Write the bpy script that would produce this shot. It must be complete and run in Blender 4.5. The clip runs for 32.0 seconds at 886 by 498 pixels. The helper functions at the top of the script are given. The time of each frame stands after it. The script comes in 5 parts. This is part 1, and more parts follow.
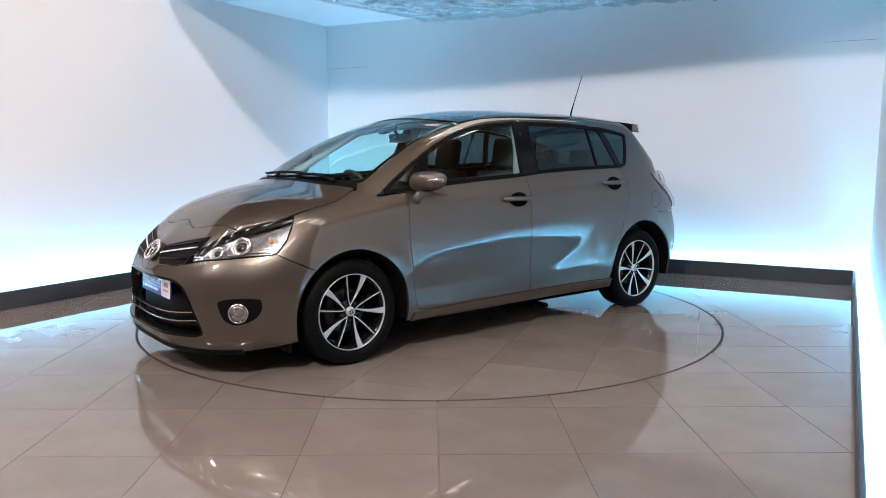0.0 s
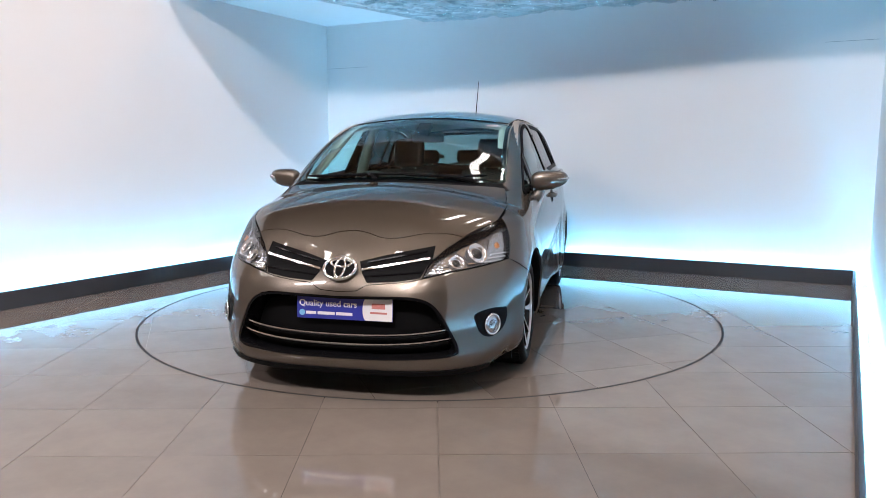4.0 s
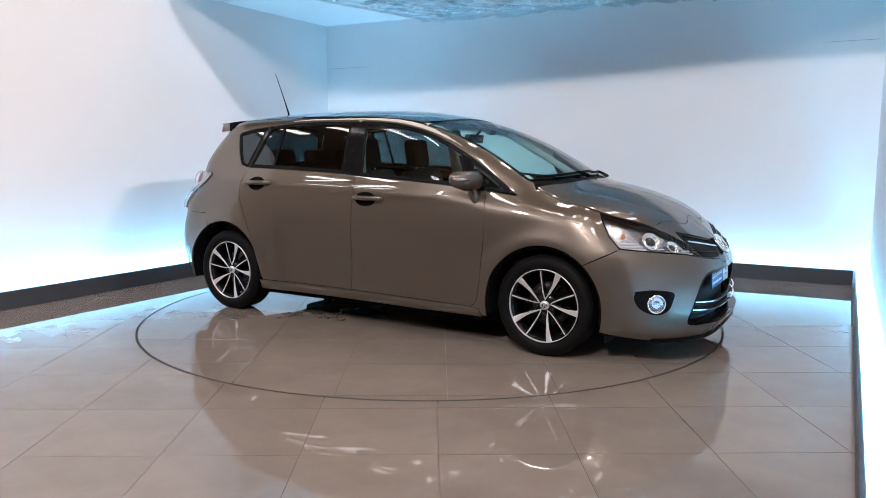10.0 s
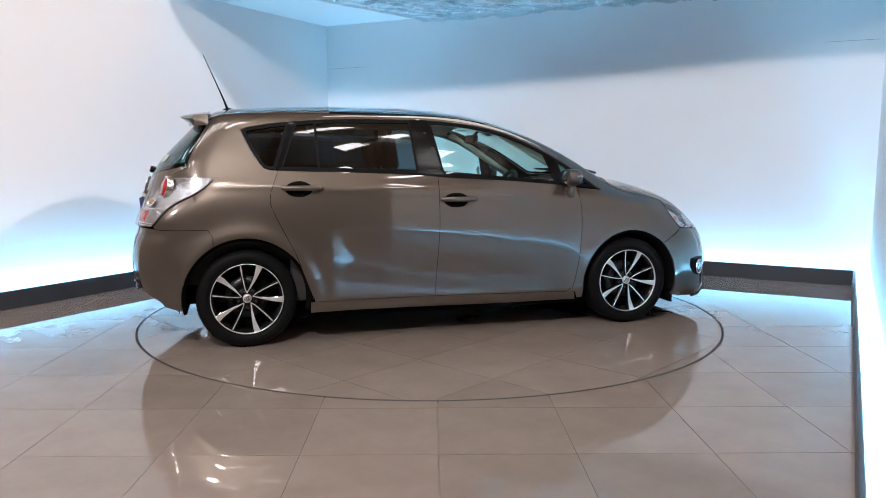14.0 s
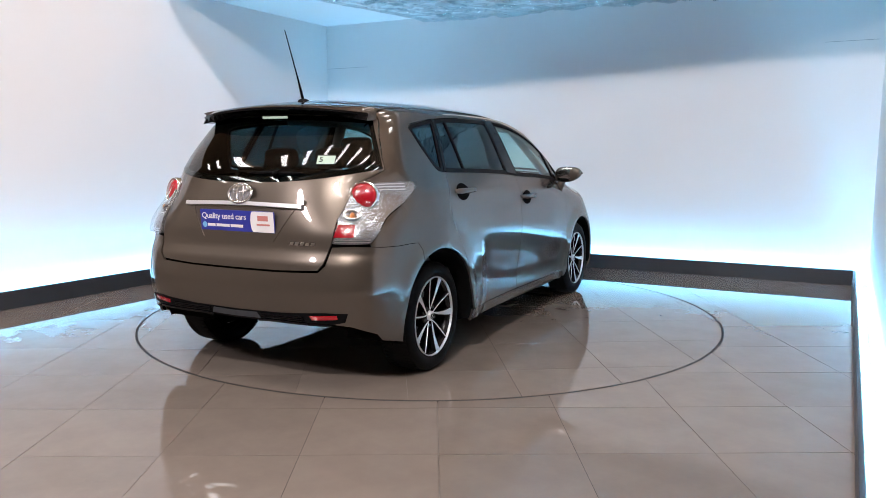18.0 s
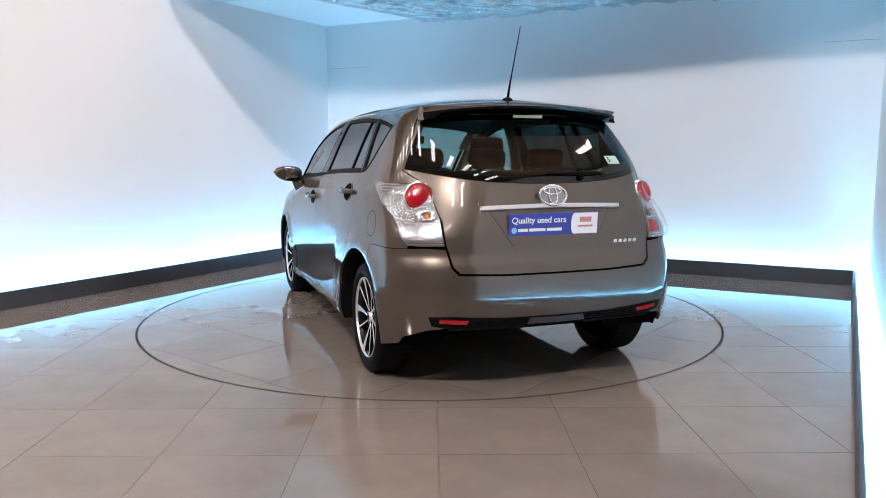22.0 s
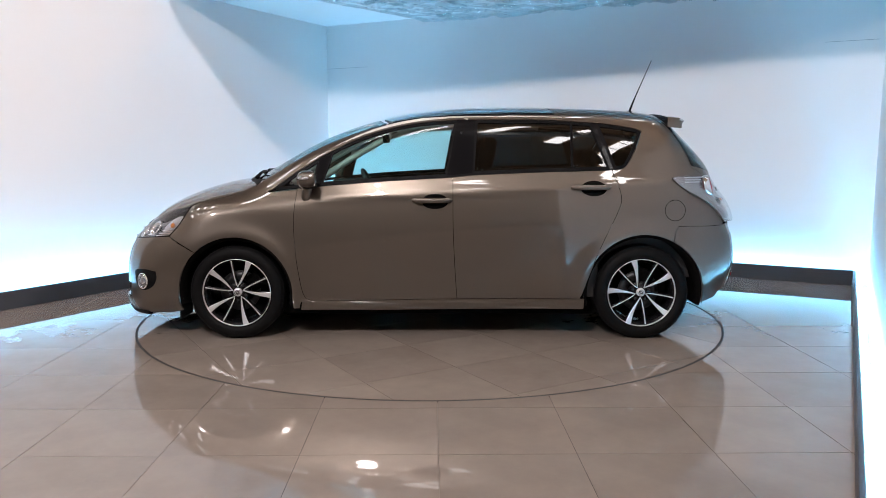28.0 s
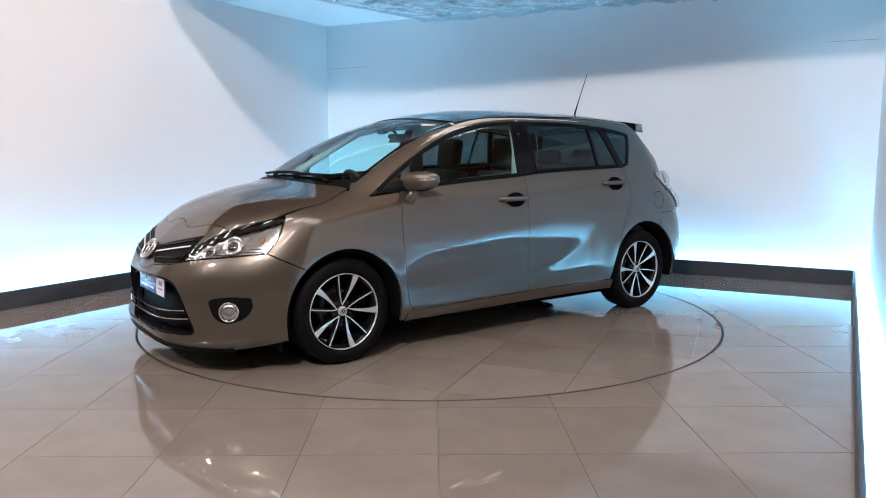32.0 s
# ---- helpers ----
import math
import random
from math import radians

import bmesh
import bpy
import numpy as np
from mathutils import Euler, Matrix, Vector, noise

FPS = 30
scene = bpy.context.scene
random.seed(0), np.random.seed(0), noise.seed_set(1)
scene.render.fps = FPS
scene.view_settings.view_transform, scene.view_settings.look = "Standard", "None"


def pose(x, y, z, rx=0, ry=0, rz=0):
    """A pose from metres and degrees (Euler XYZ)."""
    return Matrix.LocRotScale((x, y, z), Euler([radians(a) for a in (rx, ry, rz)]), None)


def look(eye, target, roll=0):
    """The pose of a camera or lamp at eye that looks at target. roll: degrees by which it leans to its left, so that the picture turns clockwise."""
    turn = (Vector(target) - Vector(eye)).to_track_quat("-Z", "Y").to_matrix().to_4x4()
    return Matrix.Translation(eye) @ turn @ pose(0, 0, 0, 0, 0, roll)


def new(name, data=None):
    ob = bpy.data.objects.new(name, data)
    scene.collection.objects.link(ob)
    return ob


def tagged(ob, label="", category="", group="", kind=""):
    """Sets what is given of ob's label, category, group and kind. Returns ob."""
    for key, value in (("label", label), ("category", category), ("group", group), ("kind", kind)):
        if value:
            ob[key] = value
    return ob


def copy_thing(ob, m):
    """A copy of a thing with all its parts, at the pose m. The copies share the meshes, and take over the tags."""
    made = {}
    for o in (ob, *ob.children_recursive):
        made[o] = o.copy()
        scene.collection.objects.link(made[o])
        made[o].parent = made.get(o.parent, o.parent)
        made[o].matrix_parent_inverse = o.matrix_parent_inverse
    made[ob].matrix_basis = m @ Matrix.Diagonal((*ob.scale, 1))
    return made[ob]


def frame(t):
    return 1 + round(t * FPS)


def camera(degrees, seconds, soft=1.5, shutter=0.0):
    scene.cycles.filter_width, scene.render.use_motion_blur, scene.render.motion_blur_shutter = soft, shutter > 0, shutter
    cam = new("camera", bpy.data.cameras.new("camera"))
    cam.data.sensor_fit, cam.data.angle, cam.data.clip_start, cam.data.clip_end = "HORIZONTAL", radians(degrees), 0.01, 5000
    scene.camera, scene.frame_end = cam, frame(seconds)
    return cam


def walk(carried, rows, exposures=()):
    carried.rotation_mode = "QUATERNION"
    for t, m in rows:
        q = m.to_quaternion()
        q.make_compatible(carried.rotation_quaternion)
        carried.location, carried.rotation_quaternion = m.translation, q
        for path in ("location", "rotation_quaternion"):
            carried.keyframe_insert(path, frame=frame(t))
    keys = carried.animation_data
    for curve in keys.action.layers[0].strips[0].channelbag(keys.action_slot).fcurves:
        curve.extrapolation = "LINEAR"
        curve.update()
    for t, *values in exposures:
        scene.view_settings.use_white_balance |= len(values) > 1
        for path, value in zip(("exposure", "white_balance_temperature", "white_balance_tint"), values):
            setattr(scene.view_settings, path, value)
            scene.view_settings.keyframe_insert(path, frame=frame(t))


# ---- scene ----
from mathutils.geometry import delaunay_2d_cdt

# ---------------------------------------------------------------- camera
cam = camera(61.57, 32.0, 0.8)
EYE = pose(0, -5.952, 1.275, 90 - 7.36, 0, -0.90) @ pose(0, 0, 0, 0, 0, 0.065)
walk(cam, [(0, EYE), (32, EYE)])

# ---------------------------------------------------------------- world, light, exposure
world = bpy.data.worlds.new("hall_air")
scene.world = world
world.use_nodes = True
world.node_tree.nodes["Background"].inputs[0].default_value = (0.55, 0.6, 0.7, 1)
world.node_tree.nodes["Background"].inputs[1].default_value = 0.02
scene.view_settings.exposure = 0.06

LED_POWER = 66.0
WASH_POWER = 108.0
SKYLIGHT_POWER = 17.0
LAMP_A = (6.08, -5.32, 5.26)
LAMP_B = (-6.38, -6.46, 5.75)
LAMP_C = (-1.3, -6.78, 5.1)


def hall_lamp(name, place, target, watts, size, colour):
    lamp = bpy.data.lights.new(name, "AREA")
    lamp.shape, lamp.size = "DISK", size
    lamp.energy, lamp.color = watts, colour
    ob = new(name, lamp)
    ob.matrix_world = look(place, target)
    return ob


hall_lamp("flood_light_right", LAMP_A, (-2.4, 1.4, 1.2), 390, 0.18, (1.0, 0.89, 0.92))
hall_lamp("flood_light_far", LAMP_B, (1.2, 1.5, 1.2), 230, 0.7, (0.98, 0.90, 0.94))
hall_lamp("flood_light_near", LAMP_C, (0, 0, 0.8), 330, 0.4, (1.0, 0.91, 0.90))


# ---------------------------------------------------------------- materials
def material(name, colour, rough=0.5, metal=0.0, coat=0.0, spec=0.5, bump=0.0, scale=40.0, vary=0.0, vary_scale=6.0,
             alpha=1.0, rough_vary=0.0, coat_rough=0.03):
    m = bpy.data.materials.new(name)
    m.use_nodes = True
    nt = m.node_tree
    b = nt.nodes["Principled BSDF"]
    b.inputs["Base Color"].default_value = (*colour, 1)
    b.inputs["Roughness"].default_value = rough
    b.inputs["Metallic"].default_value = metal
    b.inputs["Coat Weight"].default_value = coat
    b.inputs["Coat Roughness"].default_value = coat_rough
    b.inputs["Specular IOR Level"].default_value = spec
    b.inputs["Alpha"].default_value = alpha
    co = nt.nodes.new("ShaderNodeTexCoord")
    if vary or rough_vary:
        n1 = nt.nodes.new("ShaderNodeTexNoise")
        n1.inputs["Scale"].default_value = vary_scale
        n1.inputs["Detail"].default_value = 6
        nt.links.new(co.outputs["Object"], n1.inputs["Vector"])
        if vary:
            mix = nt.nodes.new("ShaderNodeMix")
            mix.data_type = "RGBA"
            mix.inputs["A"].default_value = (*[c * (1 - vary) for c in colour], 1)
            mix.inputs["B"].default_value = (*[min(1, c * (1 + vary)) for c in colour], 1)
            nt.links.new(n1.outputs["Fac"], mix.inputs["Factor"])
            nt.links.new(mix.outputs["Result"], b.inputs["Base Color"])
        if rough_vary:
            mr = nt.nodes.new("ShaderNodeMapRange")
            mr.inputs["To Min"].default_value = max(0.0, rough - rough_vary)
            mr.inputs["To Max"].default_value = rough + rough_vary
            nt.links.new(n1.outputs["Fac"], mr.inputs["Value"])
            nt.links.new(mr.outputs["Result"], b.inputs["Roughness"])
    if bump:
        n2 = nt.nodes.new("ShaderNodeTexNoise")
        n2.inputs["Scale"].default_value = scale
        n2.inputs["Detail"].default_value = 4
        nt.links.new(co.outputs["Object"], n2.inputs["Vector"])
        bp = nt.nodes.new("ShaderNodeBump")
        bp.inputs["Strength"].default_value = bump
        bp.inputs["Distance"].default_value = 0.01
        nt.links.new(n2.outputs["Fac"], bp.inputs["Height"])
        nt.links.new(bp.outputs["Normal"], b.inputs["Normal"])
    return m


def glow(name, colour, power):
    m = bpy.data.materials.new(name)
    m.use_nodes = True
    b = m.node_tree.nodes["Principled BSDF"]
    b.inputs["Base Color"].default_value = (0.8, 0.8, 0.8, 1)
    b.inputs["Emission Color"].default_value = (*colour, 1)
    b.inputs["Emission Strength"].default_value = power
    return m


def glass(name, tint, gloss=0.0):
    """Thin sheet of glass: a tinted see-through layer under a mirror coat."""
    m = bpy.data.materials.new(name)
    m.use_nodes = True
    nt = m.node_tree
    nt.nodes.remove(nt.nodes["Principled BSDF"])
    out = nt.nodes["Material Output"]
    tr = nt.nodes.new("ShaderNodeBsdfTransparent")
    tr.inputs[0].default_value = (*tint, 1)
    gl = nt.nodes.new("ShaderNodeBsdfGlossy")
    gl.inputs["Roughness"].default_value = 0.01
    fr = nt.nodes.new("ShaderNodeLayerWeight")
    fr.inputs["Blend"].default_value = 0.5
    po = nt.nodes.new("ShaderNodeMath")
    po.operation = "POWER"
    po.inputs[1].default_value = 4.5
    ad = nt.nodes.new("ShaderNodeMath")
    ad.operation = "MULTIPLY_ADD"
    ad.inputs[1].default_value = 0.9
    ad.inputs[2].default_value = 0.055 + gloss
    ad.use_clamp = True
    nt.links.new(fr.outputs["Facing"], po.inputs[0])
    mx = nt.nodes.new("ShaderNodeMixShader")
    nt.links.new(po.outputs[0], ad.inputs[0])
    nt.links.new(ad.outputs[0], mx.inputs[0])
    nt.links.new(tr.outputs[0], mx.inputs[1])
    nt.links.new(gl.outputs[0], mx.inputs[2])
    nt.links.new(mx.outputs[0], out.inputs["Surface"])
    return m


M_WALL = material("white_wall_paint", (0.80, 0.79, 0.79), 0.6, bump=0.05, scale=60, vary=0.015, vary_scale=1.5)
M_CEIL = material("white_ceiling_paint", (0.78, 0.79, 0.8), 0.7, bump=0.04, scale=50, vary=0.02, vary_scale=2)
M_PLINTH = material("dark_grey_plinth_paint", (0.04, 0.045, 0.053), 0.45, bump=0.06, scale=80, vary=0.12, vary_scale=5)
M_JOINT = material("wall_joint_shadow_gap", (0.35, 0.36, 0.38), 0.7, vary=0.2, vary_scale=9)
M_LED = glow("led_strip", (0.18, 0.60, 1.0), LED_POWER)
M_WASH = glow("added_wash_strip", (0.17, 0.60, 1.0), WASH_POWER)
M_SKY = glow("skylight_panel", (0.98, 0.94, 0.94), SKYLIGHT_POWER)
M_HALL = material("hall_cladding", (0.60, 0.51, 0.43), 0.8, bump=0.1, scale=8, vary=0.2, vary_scale=0.8)
M_ROOF = material("hall_roof_lining", (0.36, 0.245, 0.15), 0.8, bump=0.1, scale=8, vary=0.25, vary_scale=0.6)
M_STEEL = material("painted_steel_truss", (0.35, 0.33, 0.3), 0.5, vary=0.1)
M_RING = material("dark_ring_joint", (0.012, 0.011, 0.010), 0.7, vary=0.2)
M_GROUT = material("tile_grout", (0.17, 0.14, 0.115), 0.8, bump=0.3, scale=200, vary=0.3, vary_scale=20)


def tile_material():
    """Polished porcelain: each tile a little different, faint clouds and wiping smears."""
    m = material("polished_porcelain_tile", (0.27, 0.245, 0.235), 0.03, spec=0.62)
    nt = m.node_tree
    b = nt.nodes["Principled BSDF"]
    geo = nt.nodes.new("ShaderNodeNewGeometry")
    info = nt.nodes.new("ShaderNodeObjectInfo")
    n1 = nt.nodes.new("ShaderNodeTexNoise")
    n1.inputs["Scale"].default_value = 3.5
    n1.inputs["Detail"].default_value = 8
    n1.inputs["Roughness"].default_value = 0.65
    co = nt.nodes.new("ShaderNodeTexCoord")
    nt.links.new(co.outputs["Object"], n1.inputs["Vector"])
    mul = nt.nodes.new("ShaderNodeMath")
    mul.operation = "MULTIPLY_ADD"
    mul.inputs[1].default_value = 0.3
    nt.links.new(info.outputs["Random"], mul.inputs[0])
    nt.links.new(n1.outputs["Fac"], mul.inputs[2])
    ramp = nt.nodes.new("ShaderNodeValToRGB")
    ramp.color_ramp.elements[0].position, ramp.color_ramp.elements[0].color = 0.3, (0.172, 0.143, 0.123, 1)
    ramp.color_ramp.elements[1].position, ramp.color_ramp.elements[1].color = 1.0, (0.235, 0.197, 0.170, 1)
    nt.links.new(mul.outputs[0], ramp.inputs[0])
    nt.links.new(ramp.outputs[0], b.inputs["Base Color"])
    n2 = nt.nodes.new("ShaderNodeTexNoise")
    n2.inputs["Scale"].default_value = 9
    n2.inputs["Detail"].default_value = 5
    nt.links.new(co.outputs["Object"], n2.inputs["Vector"])
    mr = nt.nodes.new("ShaderNodeMapRange")
    mr.inputs["From Min"].default_value, mr.inputs["From Max"].default_value = 0.35, 0.8
    mr.inputs["To Min"].default_value, mr.inputs["To Max"].default_value = 0.012, 0.04
    nt.links.new(n2.outputs["Fac"], mr.inputs["Value"])
    nt.links.new(mr.outputs["Result"], b.inputs["Roughness"])
    n3 = nt.nodes.new("ShaderNodeTexNoise")
    n3.inputs["Scale"].default_value = 5
    nt.links.new(co.outputs["Object"], n3.inputs["Vector"])
    bp = nt.nodes.new("ShaderNodeBump")
    bp.inputs["Strength"].default_value = 0.004
    bp.inputs["Distance"].default_value = 0.01
    nt.links.new(n3.outputs["Fac"], bp.inputs["Height"])
    nt.links.new(bp.outputs["Normal"], b.inputs["Normal"])
    return m


def paint_material():
    """Metallic bronze-grey car paint with flake and a clear coat."""
    m = material("bronze_grey_metallic_paint", (0.132, 0.111, 0.092), 0.35, metal=0.80, coat=1.0, coat_rough=0.008)
    nt = m.node_tree
    b = nt.nodes["Principled BSDF"]
    b.inputs["Coat IOR"].default_value = 1.72
    b.inputs["Specular Tint"].default_value = (0.16, 0.15, 0.14, 1)
    co = nt.nodes.new("ShaderNodeTexCoord")
    v = nt.nodes.new("ShaderNodeTexVoronoi")
    v.inputs["Scale"].default_value = 900
    nt.links.new(co.outputs["Object"], v.inputs["Vector"])
    ramp = nt.nodes.new("ShaderNodeValToRGB")
    ramp.color_ramp.elements[0].color = (0.110, 0.092, 0.076, 1)
    ramp.color_ramp.elements[1].color = (0.152, 0.129, 0.108, 1)
    nt.links.new(v.outputs["Color"], ramp.inputs[0])
    nt.links.new(ramp.outputs[0], b.inputs["Base Color"])
    return m


M_TILE = tile_material()
M_PAINT = paint_material()
M_BLACK = material("black_satin_plastic", (0.004, 0.004, 0.0045), 0.5, spec=0.07, bump=0.05, scale=300, vary=0.1)
M_GLOSSBLACK = material("gloss_black_trim", (0.005, 0.005, 0.006), 0.12, spec=0.14)
M_RUBBER = material("tyre_rubber", (0.004, 0.004, 0.0042), 0.6, spec=0.10, bump=0.15, scale=120, vary=0.2, vary_scale=12)
M_DARK = material("underbody_black", (0.003, 0.003, 0.003), 0.9, spec=0.05, bump=0.2, scale=30, vary=0.3)
M_CHROME = material("chrome", (0.88, 0.89, 0.91), 0.14, metal=1.0, rough_vary=0.04)
M_ALLOY = material("machined_alloy", (0.74, 0.74, 0.76), 0.40, metal=0.75, rough_vary=0.05, vary_scale=60)
M_WHEELBLACK = material("gloss_black_wheel_paint", (0.006, 0.006, 0.007), 0.2, coat=0.2, spec=0.25)
M_BRAKE = material("cast_brake_disc", (0.07, 0.07, 0.073), 0.4, metal=0.9, vary=0.15, vary_scale=30)
M_GLASS = glass("clear_green_glass", (0.68, 0.92, 0.91), 0.01)
M_TINT = glass("privacy_glass", (0.07, 0.11, 0.12), 0.01)
M_REARGLASS = glass("rear_privacy_glass", (0.24, 0.37, 0.38), 0.01)
M_WSGLASS = glass("windscreen_glass", (0.68, 0.92, 0.91), 0.0)
M_SUNROOF = material("dark_roof_glass", (0.006, 0.008, 0.011), 0.03, coat=1.0, spec=0.7)
M_LENS = glass("clear_lamp_lens", (0.93, 0.94, 0.95), -0.02)
M_REFLECT = material("lamp_reflector_silver", (0.62, 0.63, 0.65), 0.16, metal=0.92, bump=0.12, scale=70)
M_HOUSING = material("grey_lamp_housing", (0.36, 0.36, 0.38), 0.25, metal=0.8, bump=0.1, scale=80, vary=0.2, vary_scale=40)
M_REDLENS = material("red_lamp_lens", (0.36, 0.006, 0.014), 0.12, coat=1.0, bump=0.15, scale=160, vary=0.2, vary_scale=40)
M_CLEARLAMP = material("frosted_lamp_lens", (0.46, 0.47, 0.49), 0.22, metal=0.8, coat=1.0, bump=0.3, scale=60, vary=0.10, vary_scale=30)
M_AMBER = material("amber_bulb", (0.55, 0.20, 0.06), 0.2, coat=0.6)
M_BLUE = material("blue_plate_face", (0.025, 0.035, 0.30), 0.35, coat=0.3, vary=0.03)
M_WHITE = material("white_plate_face", (0.78, 0.76, 0.77), 0.4, coat=0.3, vary=0.03)
M_PINK = material("pale_red_print", (0.55, 0.20, 0.18), 0.5)
M_CYAN = material("light_blue_print", (0.2, 0.5, 0.75), 0.5)
M_SEAT = material("charcoal_seat_cloth", (0.022, 0.022, 0.024), 0.9, bump=0.4, scale=250, vary=0.2, vary_scale=50)
M_DASH = material("dark_dashboard_plastic", (0.03, 0.029, 0.028), 0.6, bump=0.2, scale=300, vary=0.1)
M_CREAM = material("cream_headlining", (0.52, 0.49, 0.44), 0.9, bump=0.2, scale=200, vary=0.05)
M_STICKER = material("green_white_sticker", (0.45, 0.60, 0.50), 0.5, vary=0.1, vary_scale=80)


M_FOIL = glass("crinkled_clear_film", (0.72, 0.84, 0.88), 0.20)


# ---------------------------------------------------------------- mesh helpers
def mesh_of(bm, name, mat, smooth=False):
    me = bpy.data.meshes.new(name)
    bm.to_mesh(me)
    bm.free()
    me.materials.append(mat)
    if smooth:
        me.polygons.foreach_set("use_smooth", [True] * len(me.polygons))
    return me


def part(name, bm, mat, parent, label="", smooth=False):
    """One mesh object under a thing or a part."""
    ob = new(name, mesh_of(bm, name, mat, smooth))
    ob.parent = parent
    return tagged(ob, label) if label else ob


def box_bm(x0, x1, y0, y1, z0, z1, bevel=0.0):
    bm = bmesh.new()
    bmesh.ops.create_cube(bm, size=1, matrix=Matrix.Translation(((x0 + x1) / 2, (y0 + y1) / 2, (z0 + z1) / 2)) @ Matrix.Diagonal((x1 - x0, y1 - y0, z1 - z0, 1)))
    if bevel:
        bmesh.ops.bevel(bm, geom=bm.edges[:], offset=bevel, segments=3, affect="EDGES", profile=0.6)
    return bm


def structure(name, bm, mat, label, category):
    ob = new(name, mesh_of(bm, name, mat))
    return tagged(ob, label, category, kind="structure")


def inside(poly, pts):
    """Which points lie in the polygon."""
    poly, pts = np.asarray(poly), np.asarray(pts)
    x, y = pts[:, 0], pts[:, 1]
    got = np.zeros(len(pts), bool)
    j = len(poly) - 1
    for i in range(len(poly)):
        xi, yi, xj, yj = *poly[i], *poly[j]
        if yi != yj:
            got ^= ((yi > y) != (yj > y)) & (x < (xj - xi) * (y - yi) / (yj - yi) + xi)
        j = i
    return got


def densify(poly, step):
    out = []
    for a, b in zip(poly, list(poly[1:]) + [poly[0]]):
        a, b = np.array(a, float), np.array(b, float)
        n = max(1, int(np.ceil(np.linalg.norm(b - a) / step)))
        out += [a + (b - a) * k / n for k in range(n)]
    return np.array(out)


def curve(points, n=8):
    """A smooth line through the points (centripetal enough for evenly set ones)."""
    p = np.array(points, float)
    p = np.vstack([2 * p[0] - p[1], p, 2 * p[-1] - p[-2]])
    out = []
    for i in range(1, len(p) - 2):
        for k in range(n):
            t = k / n
            out.append(0.5 * (2 * p[i] + (p[i + 1] - p[i - 1]) * t + (2 * p[i - 1] - 5 * p[i] + 4 * p[i + 1] - p[i + 2]) * t * t
                              + (3 * p[i] - p[i - 1] - 3 * p[i + 1] + p[i + 2]) * t ** 3))
    out.append(p[-2])
    return [tuple(q) for q in out]


def inset_poly(poly, d):
    """Moves a closed outline inwards by d."""
    p = np.array(poly, float)
    area = 0.5 * np.sum(p[:, 0] * np.roll(p[:, 1], -1) - p[:, 1] * np.roll(p[:, 0], -1))
    a, b = p - np.roll(p, 1, 0), np.roll(p, -1, 0) - p
    a /= np.maximum(np.linalg.norm(a, axis=1, keepdims=True), 1e-9)
    b /= np.maximum(np.linalg.norm(b, axis=1, keepdims=True), 1e-9)
    na, nb = np.stack([-a[:, 1], a[:, 0]], 1), np.stack([-b[:, 1], b[:, 0]], 1)
    n = na + nb
    n /= np.maximum((n * n).sum(1, keepdims=True) / 2, 0.35)
    return p + n * d * (1 if area > 0 else -1)


def fill(poly, holes=(), step=0.04):
    """Triangles over an outline with holes: points and index triples."""
    loops = [densify(q, step * 0.8) for q in (poly, *holes)]
    pts, edges = [], []
    for q in loops:
        k = len(pts)
        pts += list(q)
        edges += [(k + i, k + (i + 1) % len(q)) for i in range(len(q))]
    lo, hi = loops[0].min(0), loops[0].max(0)
    gx, gy = np.meshgrid(np.arange(lo[0], hi[0], step), np.arange(lo[1], hi[1], step * 0.87))
    gx[1::2] += step / 2
    grid = np.stack([gx.ravel(), gy.ravel()], 1)
    keep = inside(loops[0], grid)
    for q in loops[1:]:
        keep &= ~inside(q, grid)
    grid = grid[keep]
    edge_pts = np.array(pts)
    if len(grid):
        d = np.min(np.linalg.norm(grid[:, None, :] - edge_pts[None], axis=2), axis=1)
        grid = grid[d > step * 0.45]
    n_edge = len(pts)
    allp = [Vector(q) for q in pts] + [Vector(q) for q in grid]
    vo, _, fo, vorig, _, _ = delaunay_2d_cdt(allp, edges, [], 0, 1e-6)
    vo = np.array([tuple(v) for v in vo])
    tri = np.array([f for f in fo if len(f) == 3])
    c = vo[tri].mean(1)
    ok = inside(loops[0], c)
    for q in loops[1:]:
        ok &= ~inside(q, c)
    tri = tri[ok]
    a, b, c3 = vo[tri[:, 0]], vo[tri[:, 1]], vo[tri[:, 2]]
    area = abs((b - a)[:, 0] * (c3 - a)[:, 1] - (b - a)[:, 1] * (c3 - a)[:, 0])
    tri = tri[area > 0.002 * step * step]
    a, b, c3 = vo[tri[:, 0]], vo[tri[:, 1]], vo[tri[:, 2]]
    flip = ((b - a)[:, 0] * (c3 - a)[:, 1] - (b - a)[:, 1] * (c3 - a)[:, 0]) < 0
    tri[flip] = tri[flip][:, ::-1]
    return vo, tri


def lathe(profile, n=48, axis="Y"):
    """A ring body from (radius, along) pairs, closed."""
    bm = bmesh.new()
    rings = []
    for k in range(n):
        a = 2 * math.pi * k / n
        rings.append([bm.verts.new((r * math.cos(a), h, r * math.sin(a))) for r, h in profile])
    m = len(profile)
    for k in range(n):
        p, q = rings[k], rings[(k + 1) % n]
        for i in range(m - 1):
            bm.faces.new((p[i], p[i + 1], q[i + 1], q[i]))
    bmesh.ops.remove_doubles(bm, verts=bm.verts[:], dist=1e-5)
    bmesh.ops.recalc_face_normals(bm, faces=bm.faces[:])
    return bm


